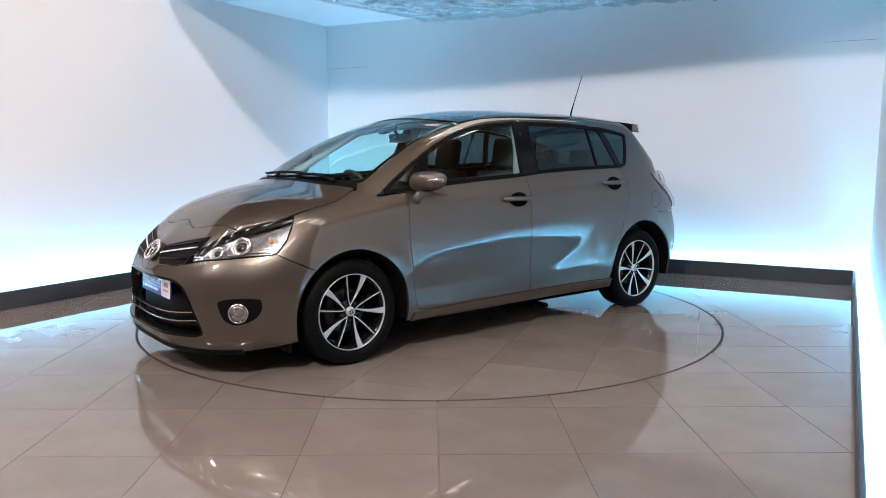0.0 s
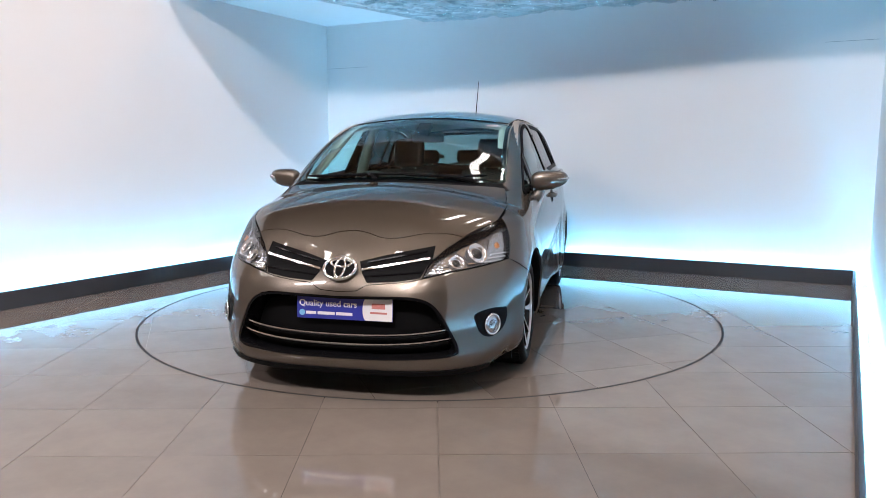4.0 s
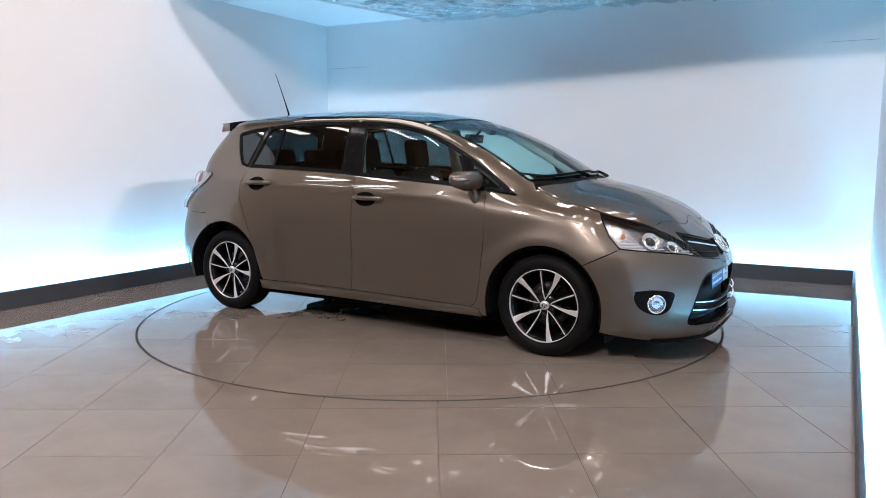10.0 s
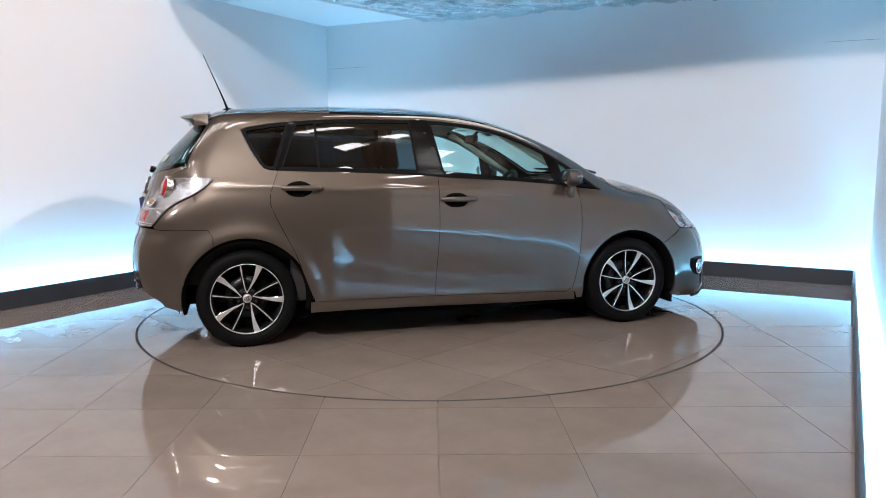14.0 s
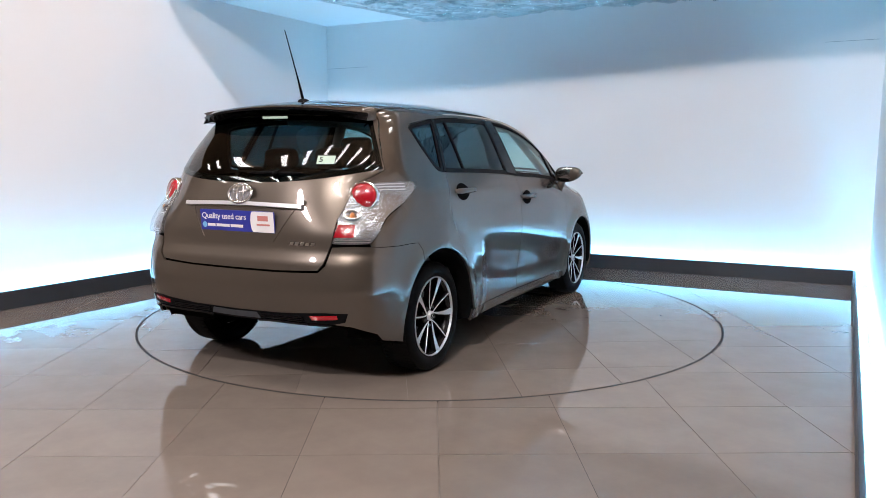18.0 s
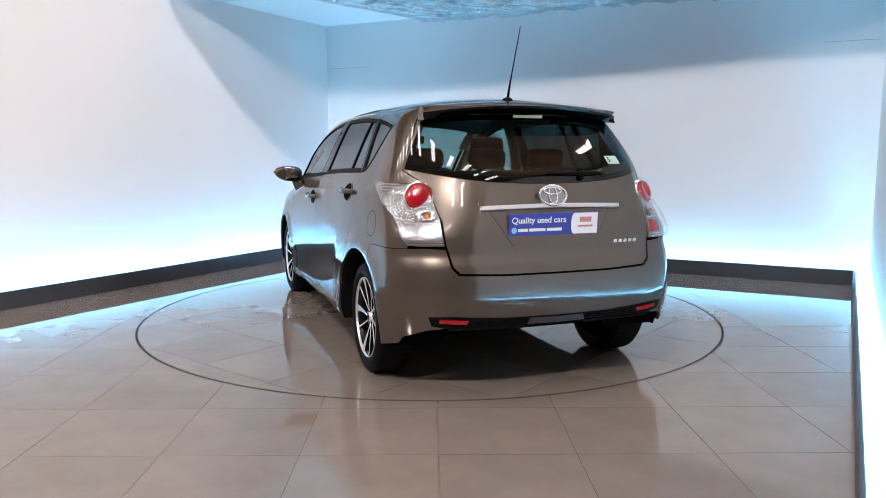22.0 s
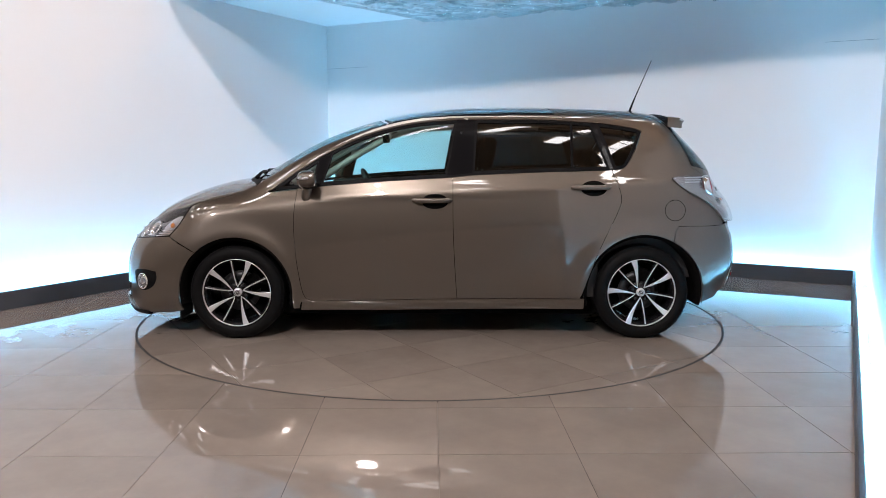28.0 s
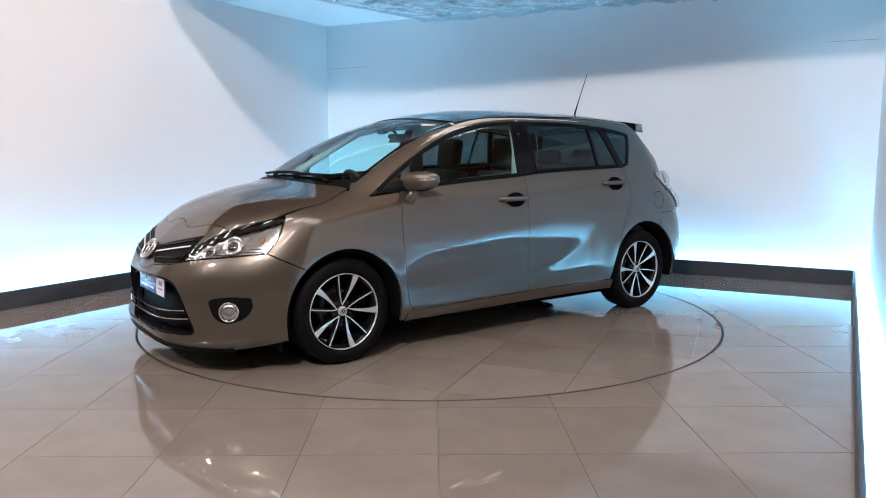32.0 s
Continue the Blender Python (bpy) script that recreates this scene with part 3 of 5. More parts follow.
def body(p):
    """Above zero outside the body, in metres near its skin."""
    x, y, z = np.abs(p[..., 0]) * np.sign(p[..., 0]), np.abs(p[..., 1]), p[..., 2]
    side = (y - half_width(x, z)) * 0.97
    top = (z - (TOP(x) - CROWN(x) * y * y - 0.05 * y ** 6)) * 0.9
    bow = 0.79 * y ** 3.75
    bulge = 0.035 * np.exp(-(y / 0.16) ** 2) * np.exp(-((z - 0.70) / 0.13) ** 2)
    front = (x - (NOSE(z) - bow + bulge)) * 0.9
    blend = sstep(0.82, 1.10, z)
    rear = ((TAIL(z) + 0.73 * y ** 3.75 * blend + 0.45 * y ** 5 * (1 - blend)) - x) * 0.93
    k = np.where(z > 1.0, 0.030, 0.034)
    s = np.stack([side, top, front, rear], -1)
    m = s.max(-1, keepdims=True)
    return m[..., 0] + k * np.log(np.exp((s - m) / k[..., None]).sum(-1)) - 0.004


def gradient(p):
    e = 0.0025
    g = np.stack([body(p + np.eye(3)[i] * e) - body(p - np.eye(3)[i] * e) for i in range(3)], -1)
    return g / np.maximum(np.linalg.norm(g, axis=-1, keepdims=True), 1e-9)


def cast(origin, way, reach=1.6):
    """Where rays from outside first meet the body."""
    n = 90
    lo, hi = np.zeros(len(origin)), np.full(len(origin), reach)
    found = np.zeros(len(origin), bool)
    prev = np.zeros(len(origin))
    for k in range(1, n + 1):
        t = np.full(len(origin), reach * k / n)
        hit = (body(origin + way * t[:, None]) < 0) & ~found
        lo, hi = np.where(hit, prev, lo), np.where(hit, t, hi)
        found |= hit
        prev = t
    for _ in range(26):
        mid = (lo + hi) / 2
        inn = body(origin + way * mid[:, None]) < 0
        lo, hi = np.where(inn, lo, mid), np.where(inn, mid, hi)
    return origin + way * ((lo + hi) / 2)[:, None]


FA, RA = 0.95, -0.80    # axes round which nose and tail are unrolled


def skin(kind, ab, s=1):
    """The points of the skin for places on one of four unrolled sheets."""
    ab = np.asarray(ab, float)
    a, b, n = ab[:, 0], ab[:, 1], len(ab)
    if kind == "side":
        o, w = np.stack([a, np.full(n, 1.25 * s), b], 1), np.tile([0, -s, 0], (n, 1))
        return cast(o, w.astype(float), 1.25)
    if kind == "top":
        return cast(np.stack([a, b, np.full(n, 2.0)], 1), np.tile([0, 0, -1.0], (n, 1)), 1.6)
    ax, way = (FA, 1) if kind == "front" else (RA, -1)
    ang = a / 1.2
    d = np.stack([np.cos(ang) * way, np.sin(ang), np.zeros(n)], 1)
    return cast(np.stack([np.full(n, ax), np.zeros(n), b], 1) + d * 1.9, -d, 1.85)


def unroll(kind, p):
    """The reverse of skin: the place on the sheet for points of the skin."""
    p = np.asarray(p, float)
    if kind == "side":
        return p[:, [0, 2]]
    if kind == "top":
        return p[:, [0, 1]]
    ax, way = (FA, 1) if kind == "front" else (RA, -1)
    return np.stack([1.2 * np.arctan2(p[:, 1], (p[:, 0] - ax) * way), p[:, 2]], 1)


def from_end(yz, way=1):
    """Skin points seen from straight ahead (way 1) or behind (-1) at y, z."""
    yz = np.asarray(yz, float)
    n = len(yz)
    o = np.stack([np.full(n, 2.6 * way), yz[:, 0], yz[:, 1]], 1)
    return cast(o, np.tile([-1.0 * way, 0, 0], (n, 1)), 2.4)


def fy(points, way=1):
    """Outline points given by y and z, on the nose's or tail's sheet."""
    return [tuple(q) for q in unroll("front" if way > 0 else "rear", from_end(points, way))]


def fx(points, s=1, way=1):
    """Outline points given by x and z on the side, on the nose's or tail's sheet."""
    return [tuple(q) for q in unroll("front" if way > 0 else "rear", skin("side", points, s))]


def panel_bm(kind, outline, holes=(), s=1, step=0.035, offset=0.0, gap=0.0018, rim=0.014):
    """A skin panel with turned-in edges. Returns a bmesh-free mesh tuple: vertices, faces, loop normals."""
    outline = [q for i, q in enumerate(outline) if math.hypot(q[0] - outline[i - 1][0], q[1] - outline[i - 1][1]) > 0.002]
    outline = inset_poly(densify(outline, step), gap) if gap else np.array(outline)
    holes = [inset_poly(densify(h, step), -gap) if gap else np.array(h) for h in holes]
    vo, tri = fill([tuple(q) for q in outline], [[tuple(q) for q in h] for h in holes], step)
    p = skin(kind, vo, s)
    g = gradient(p)
    p = p + g * offset
    used = np.unique(tri)
    remap = -np.ones(len(vo), int)
    remap[used] = np.arange(len(used))
    p, g, tri = p[used], g[used], remap[tri]
    a, b, c = p[tri[:, 0]], p[tri[:, 1]], p[tri[:, 2]]
    wrong = (np.cross(b - a, c - a) * g[tri].mean(1)).sum(1) < 0
    tri[wrong] = tri[wrong][:, ::-1]
    verts, faces, normals = [tuple(q) for q in p], [tuple(int(i) for i in f) for f in tri], [tuple(g[i]) for f in tri for i in f]
    if rim:
        count = {}
        for f in tri:
            for i, j in ((f[0], f[1]), (f[1], f[2]), (f[2], f[0])):
                count[(int(i), int(j))] = 1
        edge = [(i, j) for i, j in count if (j, i) not in count]
        inner = {}
        for i, j in edge:
            for v in (i, j):
                if v not in inner:
                    inner[v] = len(verts)
                    verts += [tuple(p[v] - g[v] * rim), tuple(p[v])]
            faces.append((inner[j] + 1, inner[i] + 1, inner[i], inner[j]))
            d = np.cross(p[j] - p[i], g[i])
            d = tuple(d / max(np.linalg.norm(d), 1e-9))
            normals += [d] * 4
    return verts, faces, normals


def panel(name, kind, outline, mat, parent, label="", **kw):
    verts, faces, normals = panel_bm(kind, outline, **kw)
    me = bpy.data.meshes.new(name)
    me.from_pydata(verts, [], faces)
    me.polygons.foreach_set("use_smooth", [True] * len(me.polygons))
    me.materials.append(mat)
    me.normals_split_custom_set(normals)
    ob = new(name, me)
    ob.parent = parent
    return tagged(ob, label) if label else ob


def band(name, kind, outline, width, mat, parent, s=1, offset=0.004, closed=True, label="", step=0.03, rim=0.008):
    """A flat trim strip that follows a line on the skin."""
    o = np.array(outline, float)
    if closed:
        o = densify(o, step)
        return panel(name, kind, [tuple(q) for q in o], mat, parent, label, holes=[[tuple(q) for q in inset_poly(o, width)]], s=s, step=step, offset=offset, gap=0, rim=rim)
    d = np.gradient(o, axis=0)
    d /= np.linalg.norm(d, axis=1, keepdims=True)
    n = np.stack([-d[:, 1], d[:, 0]], 1) * width / 2
    return panel(name, kind, [tuple(q) for q in np.vstack([o + n, (o - n)[::-1]])], mat, parent, label, s=s, step=step, offset=offset, gap=0, rim=rim)


def arc(cx, cz, r, a0, a1, n=18):
    return [(cx + r * math.cos(radians(a0 + (a1 - a0) * k / n)), cz + r * math.sin(radians(a0 + (a1 - a0) * k / n))) for k in range(n + 1)]


CAR = tagged(new("car"), "bronze-grey metallic compact people carrier parked on the turntable", "car")

# lines of the side
BELT = lut([-1.25, -1.17, -0.70, -0.21, -0.06, 0.40, 0.80, 1.15], [1.168, 1.162, 1.148, 1.126, 1.112, 1.085, 1.052, 1.012])
HEAD = lut([-1.40, -1.37, -1.07, -0.61, -0.20, 0.10, 0.37, 0.57, 0.75, 0.92, 1.04, 1.16], [1.430, 1.440, 1.482, 1.505, 1.504, 1.487, 1.437, 1.367, 1.280, 1.181, 1.10, 1.013])
SEAM_Y = lut([-1.72, -1.0, 0.0, 0.40, 0.80, 1.1, 1.24], [0.55, 0.60, 0.625, 0.62, 0.65, 0.685, 0.70])
SEAM_C = curve([(-1.17, 1.158), (-1.225, 0.99), (-1.20, 0.877), (-1.08, 0.63), (-1.01, 0.45), (-0.97, 0.34), (-0.955, 0.292)], 6)
SEAM_A = curve([(0.965, 1.028), (0.982, 0.85), (0.98, 0.689), (0.955, 0.45), (0.925, 0.31), (0.87, 0.268)], 6)
ARCH_F, ARCH_R = 0.388, 0.408
REAR_SEAM = [(-1.588, 0.677), (-1.592, 0.74), (-1.62, 0.783), (-1.70, 0.785), (-1.80, 0.784), (-1.90, 0.786), (-1.95, 0.790)]


def seam_top():
    xs = np.linspace(-1.66, 1.20, 40)
    return skin("top", np.stack([xs, SEAM_Y(xs)], 1))


ROOF_SEAM = seam_top()
GATE_EDGE = [(0.592, 1.475), (0.65, 1.36), (0.702, 1.25), (0.732, 1.185), (0.675, 1.135)]
LAMP_R_SIDE = curve([(-1.955, 0.806), (-1.845, 0.925), (-1.69, 1.01), (-1.60, 1.075), (-1.585, 1.11), (-1.70, 1.116), (-1.86, 1.11)], 5)
BROW = from_end([(0.735, 0.908), (0.69, 0.880), (0.59, 0.830)], 1)
HOOD_EDGE = curve([(1.27, 0.705), (1.42, 0.735), (1.55, 0.752)] + [(q[0], q[1]) for q in BROW], 5)
HOOD_NOSE = curve([HOOD_EDGE[-1], (2.03, 0.42), (2.083, 0.27), (2.092, 0.17), (2.070, 0.08), (2.060, 0.0), (2.070, -0.08), (2.092, -0.17), (2.083, -0.27), (2.03, -0.42), (HOOD_EDGE[-1][0], -HOOD_EDGE[-1][1])], 5)
LAMP_F = [(0.425, 0.640), (0.442, 0.69), (0.462, 0.728), (0.52, 0.78), (0.59, 0.828), (0.69, 0.878), (0.748, 0.915), (0.790, 0.855), (0.812, 0.78), (0.816, 0.706), (0.70, 0.686), (0.56, 0.668)]


def mirrored(points, s):
    return [(a * s, b) for a, b in points]


def build_side(s):
    which = "left" if s > 0 else "right"
    gate3 = from_end([(y * s, z) for y, z in GATE_EDGE[::-1]], -1)
    gate_side = [(q[0], q[2]) for q in gate3]
    # unibody frame: roof rail, screen pillar and rear quarter in one
    rail = [(q[0], q[2]) for q in ROOF_SEAM]
    xs = np.linspace(1.14, -1.36, 44)
    head = [(x, float(HEAD(x))) for x in xs]
    frame_line = (rail + [(1.235, 1.085), (1.27, 1.045), (1.19, 1.005)] + head
                  + curve([(-1.395, 1.425), (-1.352, 1.32), (-1.28, 1.20), (-1.238, 1.168), (-1.17, 1.160)], 4)
                  + SEAM_C[1:34] + arc(-1.39, 0.32, ARCH_R, 12, 118, 16)
                  + REAR_SEAM + LAMP_R_SIDE + gate_side)
    panel("body_frame", "side", frame_line, M_PAINT, CAR, s=s)
    # wing
    lamp3 = from_end([(y * s, z) for y, z in LAMP_F[6:10]], 1)
    lamp_side = [(q[0], q[2]) for q in lamp3][::-1]
    hood3 = skin("top", [(x, y * s) for x, y in HOOD_EDGE])
    hood_side = [(q[0], q[2]) for q in hood3]
    wing = ([(1.27, 1.045)] + [q for q in hood_side if q[0] < 1.61 and q[0] > 1.28] + lamp_side[::-1][:1] + lamp_side[::-1][1:]
            + arc(1.39, 0.32, ARCH_F, 47, 186, 18) + [(1.0, 0.215), (0.96, 0.215), (0.945, 0.262)] + [(0.88, 0.262)] + SEAM_A[::-1][1:] + [(1.0, 1.024), (1.16, 1.008)])
    panel("front_wing", "side", wing, M_PAINT, CAR, s=s)
    # doors
    bx = np.linspace(0.965, -0.09, 20)
    door = [(x, float(BELT(x))) for x in bx] + curve([(-0.09, 1.09), (-0.092, 0.775), (-0.105, 0.5), (-0.12, 0.284)], 6) + SEAM_A[::-1]
    front_door = panel("front_door", "side", door, M_PAINT, CAR, s=s)
    bx = np.linspace(-0.09, -1.17, 20)
    door = [(x, float(BELT(x))) for x in bx] + SEAM_C[1:] + curve([(-0.12, 0.284), (-0.105, 0.5), (-0.092, 0.775), (-0.09, 1.09)], 6)
    rear_door = panel("rear_door", "side", door, M_PAINT, CAR, s=s)
    # sill
    sill = [(-0.985, 0.291), (-0.955, 0.291), (-0.12, 0.283), (0.87, 0.267), (0.94, 0.262), (0.955, 0.20), (0.40, 0.198), (-0.985, 0.215)]
    panel("sill", "side", sill, M_PAINT, CAR, s=s)
    # wheel arch lips, dark
    for hx, r in ((1.39, ARCH_F), (-1.39, ARCH_R)):
        bm = bmesh.new()
        rows = []
        a = np.radians(np.linspace(-12, 192, 40))
        pts = skin("side", np.stack([hx + r * np.cos(a), 0.32 + r * np.sin(a)], 1), s)
        for q, t in zip(pts, a):
            y0 = q[1] - 0.012 * s
            row = [bm.verts.new((hx + (r - 0.002) * math.cos(t), y0, 0.32 + (r - 0.002) * math.sin(t))),
                   bm.verts.new((hx + (r - 0.022) * math.cos(t), y0 - 0.016 * s, 0.32 + (r - 0.022) * math.sin(t))),
                   bm.verts.new((hx + (r - 0.022) * math.cos(t), 0.50 * s, 0.32 + (r - 0.022) * math.sin(t)))]
            rows.append(row)
        for p, q in zip(rows, rows[1:]):
            for i in range(2):
                bm.faces.new((p[i], p[i + 1], q[i + 1], q[i]))
        bm.faces.new([row[2] for row in rows])
        part("arch_liner", bm, M_DARK, CAR, "black wheel arch liner", smooth=True)

    # windows: black surround, then the panes
    t = 0.004
    qx = np.linspace(-1.075, -1.36, 8)
    quarter = [(x, float(HEAD(x)) - t) for x in qx] + curve([(-1.391, 1.42), (-1.347, 1.32), (-1.278, 1.20), (-1.238, 1.172), (-1.185, 1.166)], 4)
    rx = np.linspace(-1.165, -0.215, 14)
    rear_low = [(x, float(BELT(x)) + t) for x in rx]
    rear_up = [(x, float(HEAD(x)) - t) for x in np.linspace(-0.245, -1.05, 14)]
    fxs = np.linspace(-0.055, 0.815, 12)
    front_low = [(x, float(BELT(x)) + t) for x in fxs]
    front_up = [(x, float(HEAD(x)) - t) for x in np.linspace(0.745, -0.125, 16)]
    vent = [(0.86, float(BELT(0.86)) + t)] + [(1.0, float(BELT(1.0)) + t), (1.12, float(BELT(1.12)) + t)] + [(x, float(HEAD(x)) - t) for x in np.linspace(1.11, 0.80, 8)]
    for own, nm, line, mat in ((CAR, "quarter_window", quarter, M_TINT), (rear_door, "rear_window", rear_low + rear_up, M_TINT),
                               (front_door, "front_window", front_low + front_up, M_GLASS), (CAR, "vent_window", vent, M_GLASS)):
        band("window_seal", "side", line, 0.020, M_BLACK, own, s=s, offset=0.001, label="black rubber window seal")
        pane = panel(nm, "side", [tuple(q) for q in inset_poly(densify(line, 0.03), 0.014)], mat, own, s=s, offset=-0.006, gap=0, rim=0,
                     label="dark privacy glass" if mat is M_TINT else "clear greenish glass")
    # pillars between the panes
    gloss = [(-0.222, 1.128), (-0.048, 1.108), (-0.122, 1.502), (-0.247, 1.504)]
    panel("door_pillar", "side", gloss, M_GLOSSBLACK, front_door, s=s, offset=0.002, gap=0.001, label="gloss black pillar cover")
    panel("rear_pillar", "side", [(-1.182, 1.164), (-1.155, 1.164), (-1.045, 1.482), (-1.078, 1.480)], M_GLOSSBLACK, CAR, s=s, offset=0.003, gap=0, label="gloss black pillar cover")
    panel("mirror_pillar", "side", [(0.808, 1.053), (0.868, 1.048), (0.802, 1.245), (0.740, 1.282)], M_GLOSSBLACK, front_door, s=s, offset=0.003, gap=0, label="gloss black pillar cover")
    panel("divider", "side", [(-0.908, 1.160), (-0.894, 1.160), (-0.902, 1.492), (-0.918, 1.492)], M_BLACK, rear_door, s=s, offset=0.002, gap=0, label="black window divider bar")
    low = [(x, float(BELT(x)) + 0.004) for x in np.linspace(0.95, -1.16, 36)]
    band("belt_trim", "side", low, 0.014, M_BLACK, CAR, s=s, offset=0.004, closed=False, label="thin black waist trim")
    # handles
    for own, hx, hz in ((front_door, 0.05, 0.957), (rear_door, -1.02, 1.044)):
        c = skin("side", [(hx, hz)], s)[0]
        n = gradient(c[None])[0]
        cup = [(hx + 0.125 * math.cos(a), hz - 0.006 + 0.052 * math.sin(a)) for a in np.linspace(0, 2 * math.pi, 28, endpoint=False)]
        # flat black patch on the skin: stands for shade in the painted hollow
        cup_ob = panel("recess_shade", "side", [(hx - 0.02 + (q[0] - hx) * 0.72, q[1]) for q in cup], M_DARK, own, s=s, offset=0.003, gap=0, rim=0, step=0.02, label="black patch standing for the shade behind the handle")
        band("recess_edge", "side", [(hx - 0.02 + (q[0] - hx) * 0.76, hz - 0.006 + (q[1] - hz + 0.006) * 1.08) for q in cup], 0.006, M_PAINT, own, s=s, offset=0.003, label="")
        path = [(hx + 0.130, 0.002), (hx + 0.108, 0.020), (hx + 0.060, 0.031), (hx - 0.055, 0.033), (hx - 0.100, 0.024), (hx - 0.128, 0.004)]
        pts = []
        for px_, dep in path:
            q = skin("side", [(px_, hz + 0.002)], s)[0]
            pts.append(Vector(q) + Vector((0, s * dep, 0)))
        line = curve([tuple(q) for q in pts], 4)
        bm = tube(line, [0.008 + 0.010 * math.sin(math.pi * (k + 0.5) / len(line)) ** 0.4 for k in range(len(line))], 12)
        part("door_handle", bm, M_PAINT, own, "body-coloured pull handle", smooth=True)
    # mirror
    c = Vector((0.86, 0.94 * s, 1.10))
    bm = bmesh.new()
    bmesh.ops.create_uvsphere(bm, u_segments=28, v_segments=18, radius=1)
    for v in bm.verts:
        x, y, z = v.co
        k = 1.0 if x > 0 else 0.45
        sx = math.copysign(abs(x) ** 0.7, x) * 0.088 * k
        sy = math.copysign(abs(y) ** 0.75, y) * 0.120
        sz = math.copysign(abs(z) ** 0.75, z) * (0.063 - 0.013 * y * s)
        v.co = (sx - 0.03 * y * s, sy, sz + 0.012 * y * s)
    bm.transform(Matrix.Translation(c))
    mirror = part("door_mirror", bm, M_PAINT, front_door, "body-coloured door mirror", smooth=True)
    bm = bmesh.new()
    bmesh.ops.create_uvsphere(bm, u_segments=24, v_segments=12, radius=1)
    bm.transform(Matrix.Translation(c + Vector((0.012, -0.02 * s, -0.040))) @ Matrix.Diagonal((0.058, 0.078, 0.026, 1)))
    part("mirror_base", bm, M_BLACK, mirror, "black lower mirror housing", smooth=True)
    bm = bmesh.new()
    bmesh.ops.create_uvsphere(bm, u_segments=20, v_segments=10, radius=1)
    bm.transform(Matrix.Translation(c + Vector((-0.038, 0.0, 0.006))) @ Matrix.Diagonal((0.006, 0.094, 0.050, 1)))
    part("mirror_glass", bm, M_CHROME, mirror, "silvered mirror glass", smooth=True)
    bm = tube([tuple(c + Vector((0.064, 0.055 * s, 0.004))), tuple(c + Vector((0.040, 0.102 * s, 0.010))), tuple(c + Vector((-0.01, 0.124 * s, 0.012)))], [0.010, 0.013, 0.008], 8)
    part("indicator", bm, M_CLEARLAMP, mirror, "clear turn signal lens", smooth=True)
    bm = tube([(0.905, 0.835 * s, 0.955), (0.895, 0.865 * s, 1.00), (0.88, 0.89 * s, 1.06)], [0.040, 0.032, 0.030], 12)
    part("mirror_arm", bm, M_PAINT, mirror, "", smooth=True)


def build_top():
    up, dn = HOOD_EDGE, [(x, -y) for x, y in HOOD_EDGE[::-1]]
    nose = HOOD_NOSE
    tail = curve([(1.27, -0.705), (1.37, -0.45), (1.41, -0.2), (1.42, 0), (1.41, 0.2), (1.37, 0.45), (1.27, 0.705)], 5)
    panel("bonnet", "top", up + nose[1:] + dn[1:] + tail[1:-1], M_PAINT, CAR)
    # scuttle between bonnet and windscreen
    low = curve([(1.215, -0.70), (1.32, -0.45), (1.365, -0.2), (1.375, 0), (1.365, 0.2), (1.32, 0.45), (1.215, 0.70)], 5)
    panel("scuttle", "top", low + tail[::-1], M_BLACK, CAR, "black plastic cowl under the windscreen", offset=-0.008, gap=0)
    head = curve([(0.36, 0.605), (0.43, 0.4), (0.46, 0.0), (0.43, -0.4), (0.36, -0.605)], 6)
    edge = [(x, float(SEAM_Y(x)) - 0.004) for x in np.linspace(0.38, 1.20, 14)]
    ws = edge + low[::-1][1:-1] + [(x, -y) for x, y in edge[::-1]] + head[::-1][1:-1]
    panel("windscreen", "top", ws, M_WSGLASS, CAR, "clear greenish windscreen", offset=-0.004, gap=0.002, rim=0, step=0.045)
    band("windscreen_band", "top", ws, 0.026, M_GLOSSBLACK, CAR, offset=-0.006, label="black border of the windscreen", rim=0)
    # roof: dark glass in front, painted behind
    back_line = curve([(-0.80, 0.575), (-0.78, 0.3), (-0.775, 0), (-0.78, -0.3), (-0.80, -0.575)], 4)
    edge = [(x, float(SEAM_Y(x)) - 0.03) for x in np.linspace(0.33, -0.80, 16)]
    front_line = curve([(0.33, -0.585), (0.40, -0.38), (0.43, 0.0), (0.40, 0.38), (0.33, 0.585)], 6)
    panel("roof_glass", "top", front_line + edge[1:] + back_line[1:] + [(x, -y) for x, y in edge[::-1]][1:-1], M_SUNROOF, CAR, "dark panoramic roof glass", step=0.05)
    edge2 = [(x, float(SEAM_Y(x)) - 0.001) for x in np.linspace(-0.80, -1.62, 12)]
    tail2 = curve([(-1.62, 0.552), (-1.66, 0.3), (-1.675, 0), (-1.66, -0.3), (-1.62, -0.552)], 4)
    panel("roof_panel", "top", back_line[::-1] + edge2 + tail2[1:-1] + [(x, -y) for x, y in edge2[::-1]], M_PAINT, CAR, step=0.05)
    for s in (1, -1):
        strip_line = [(x, s * (float(SEAM_Y(x)) - 0.0165)) for x in np.linspace(0.36, -0.80, 30)]
        band("roof_moulding", "top", strip_line, 0.022, M_BLACK, CAR, offset=-0.003, closed=False, label="black roof moulding")


def ellipse(cx, cy, rx, ry, n=32):
    return [(cx + rx * math.cos(2 * math.pi * k / n), cy + ry * math.sin(2 * math.pi * k / n)) for k in range(n)]


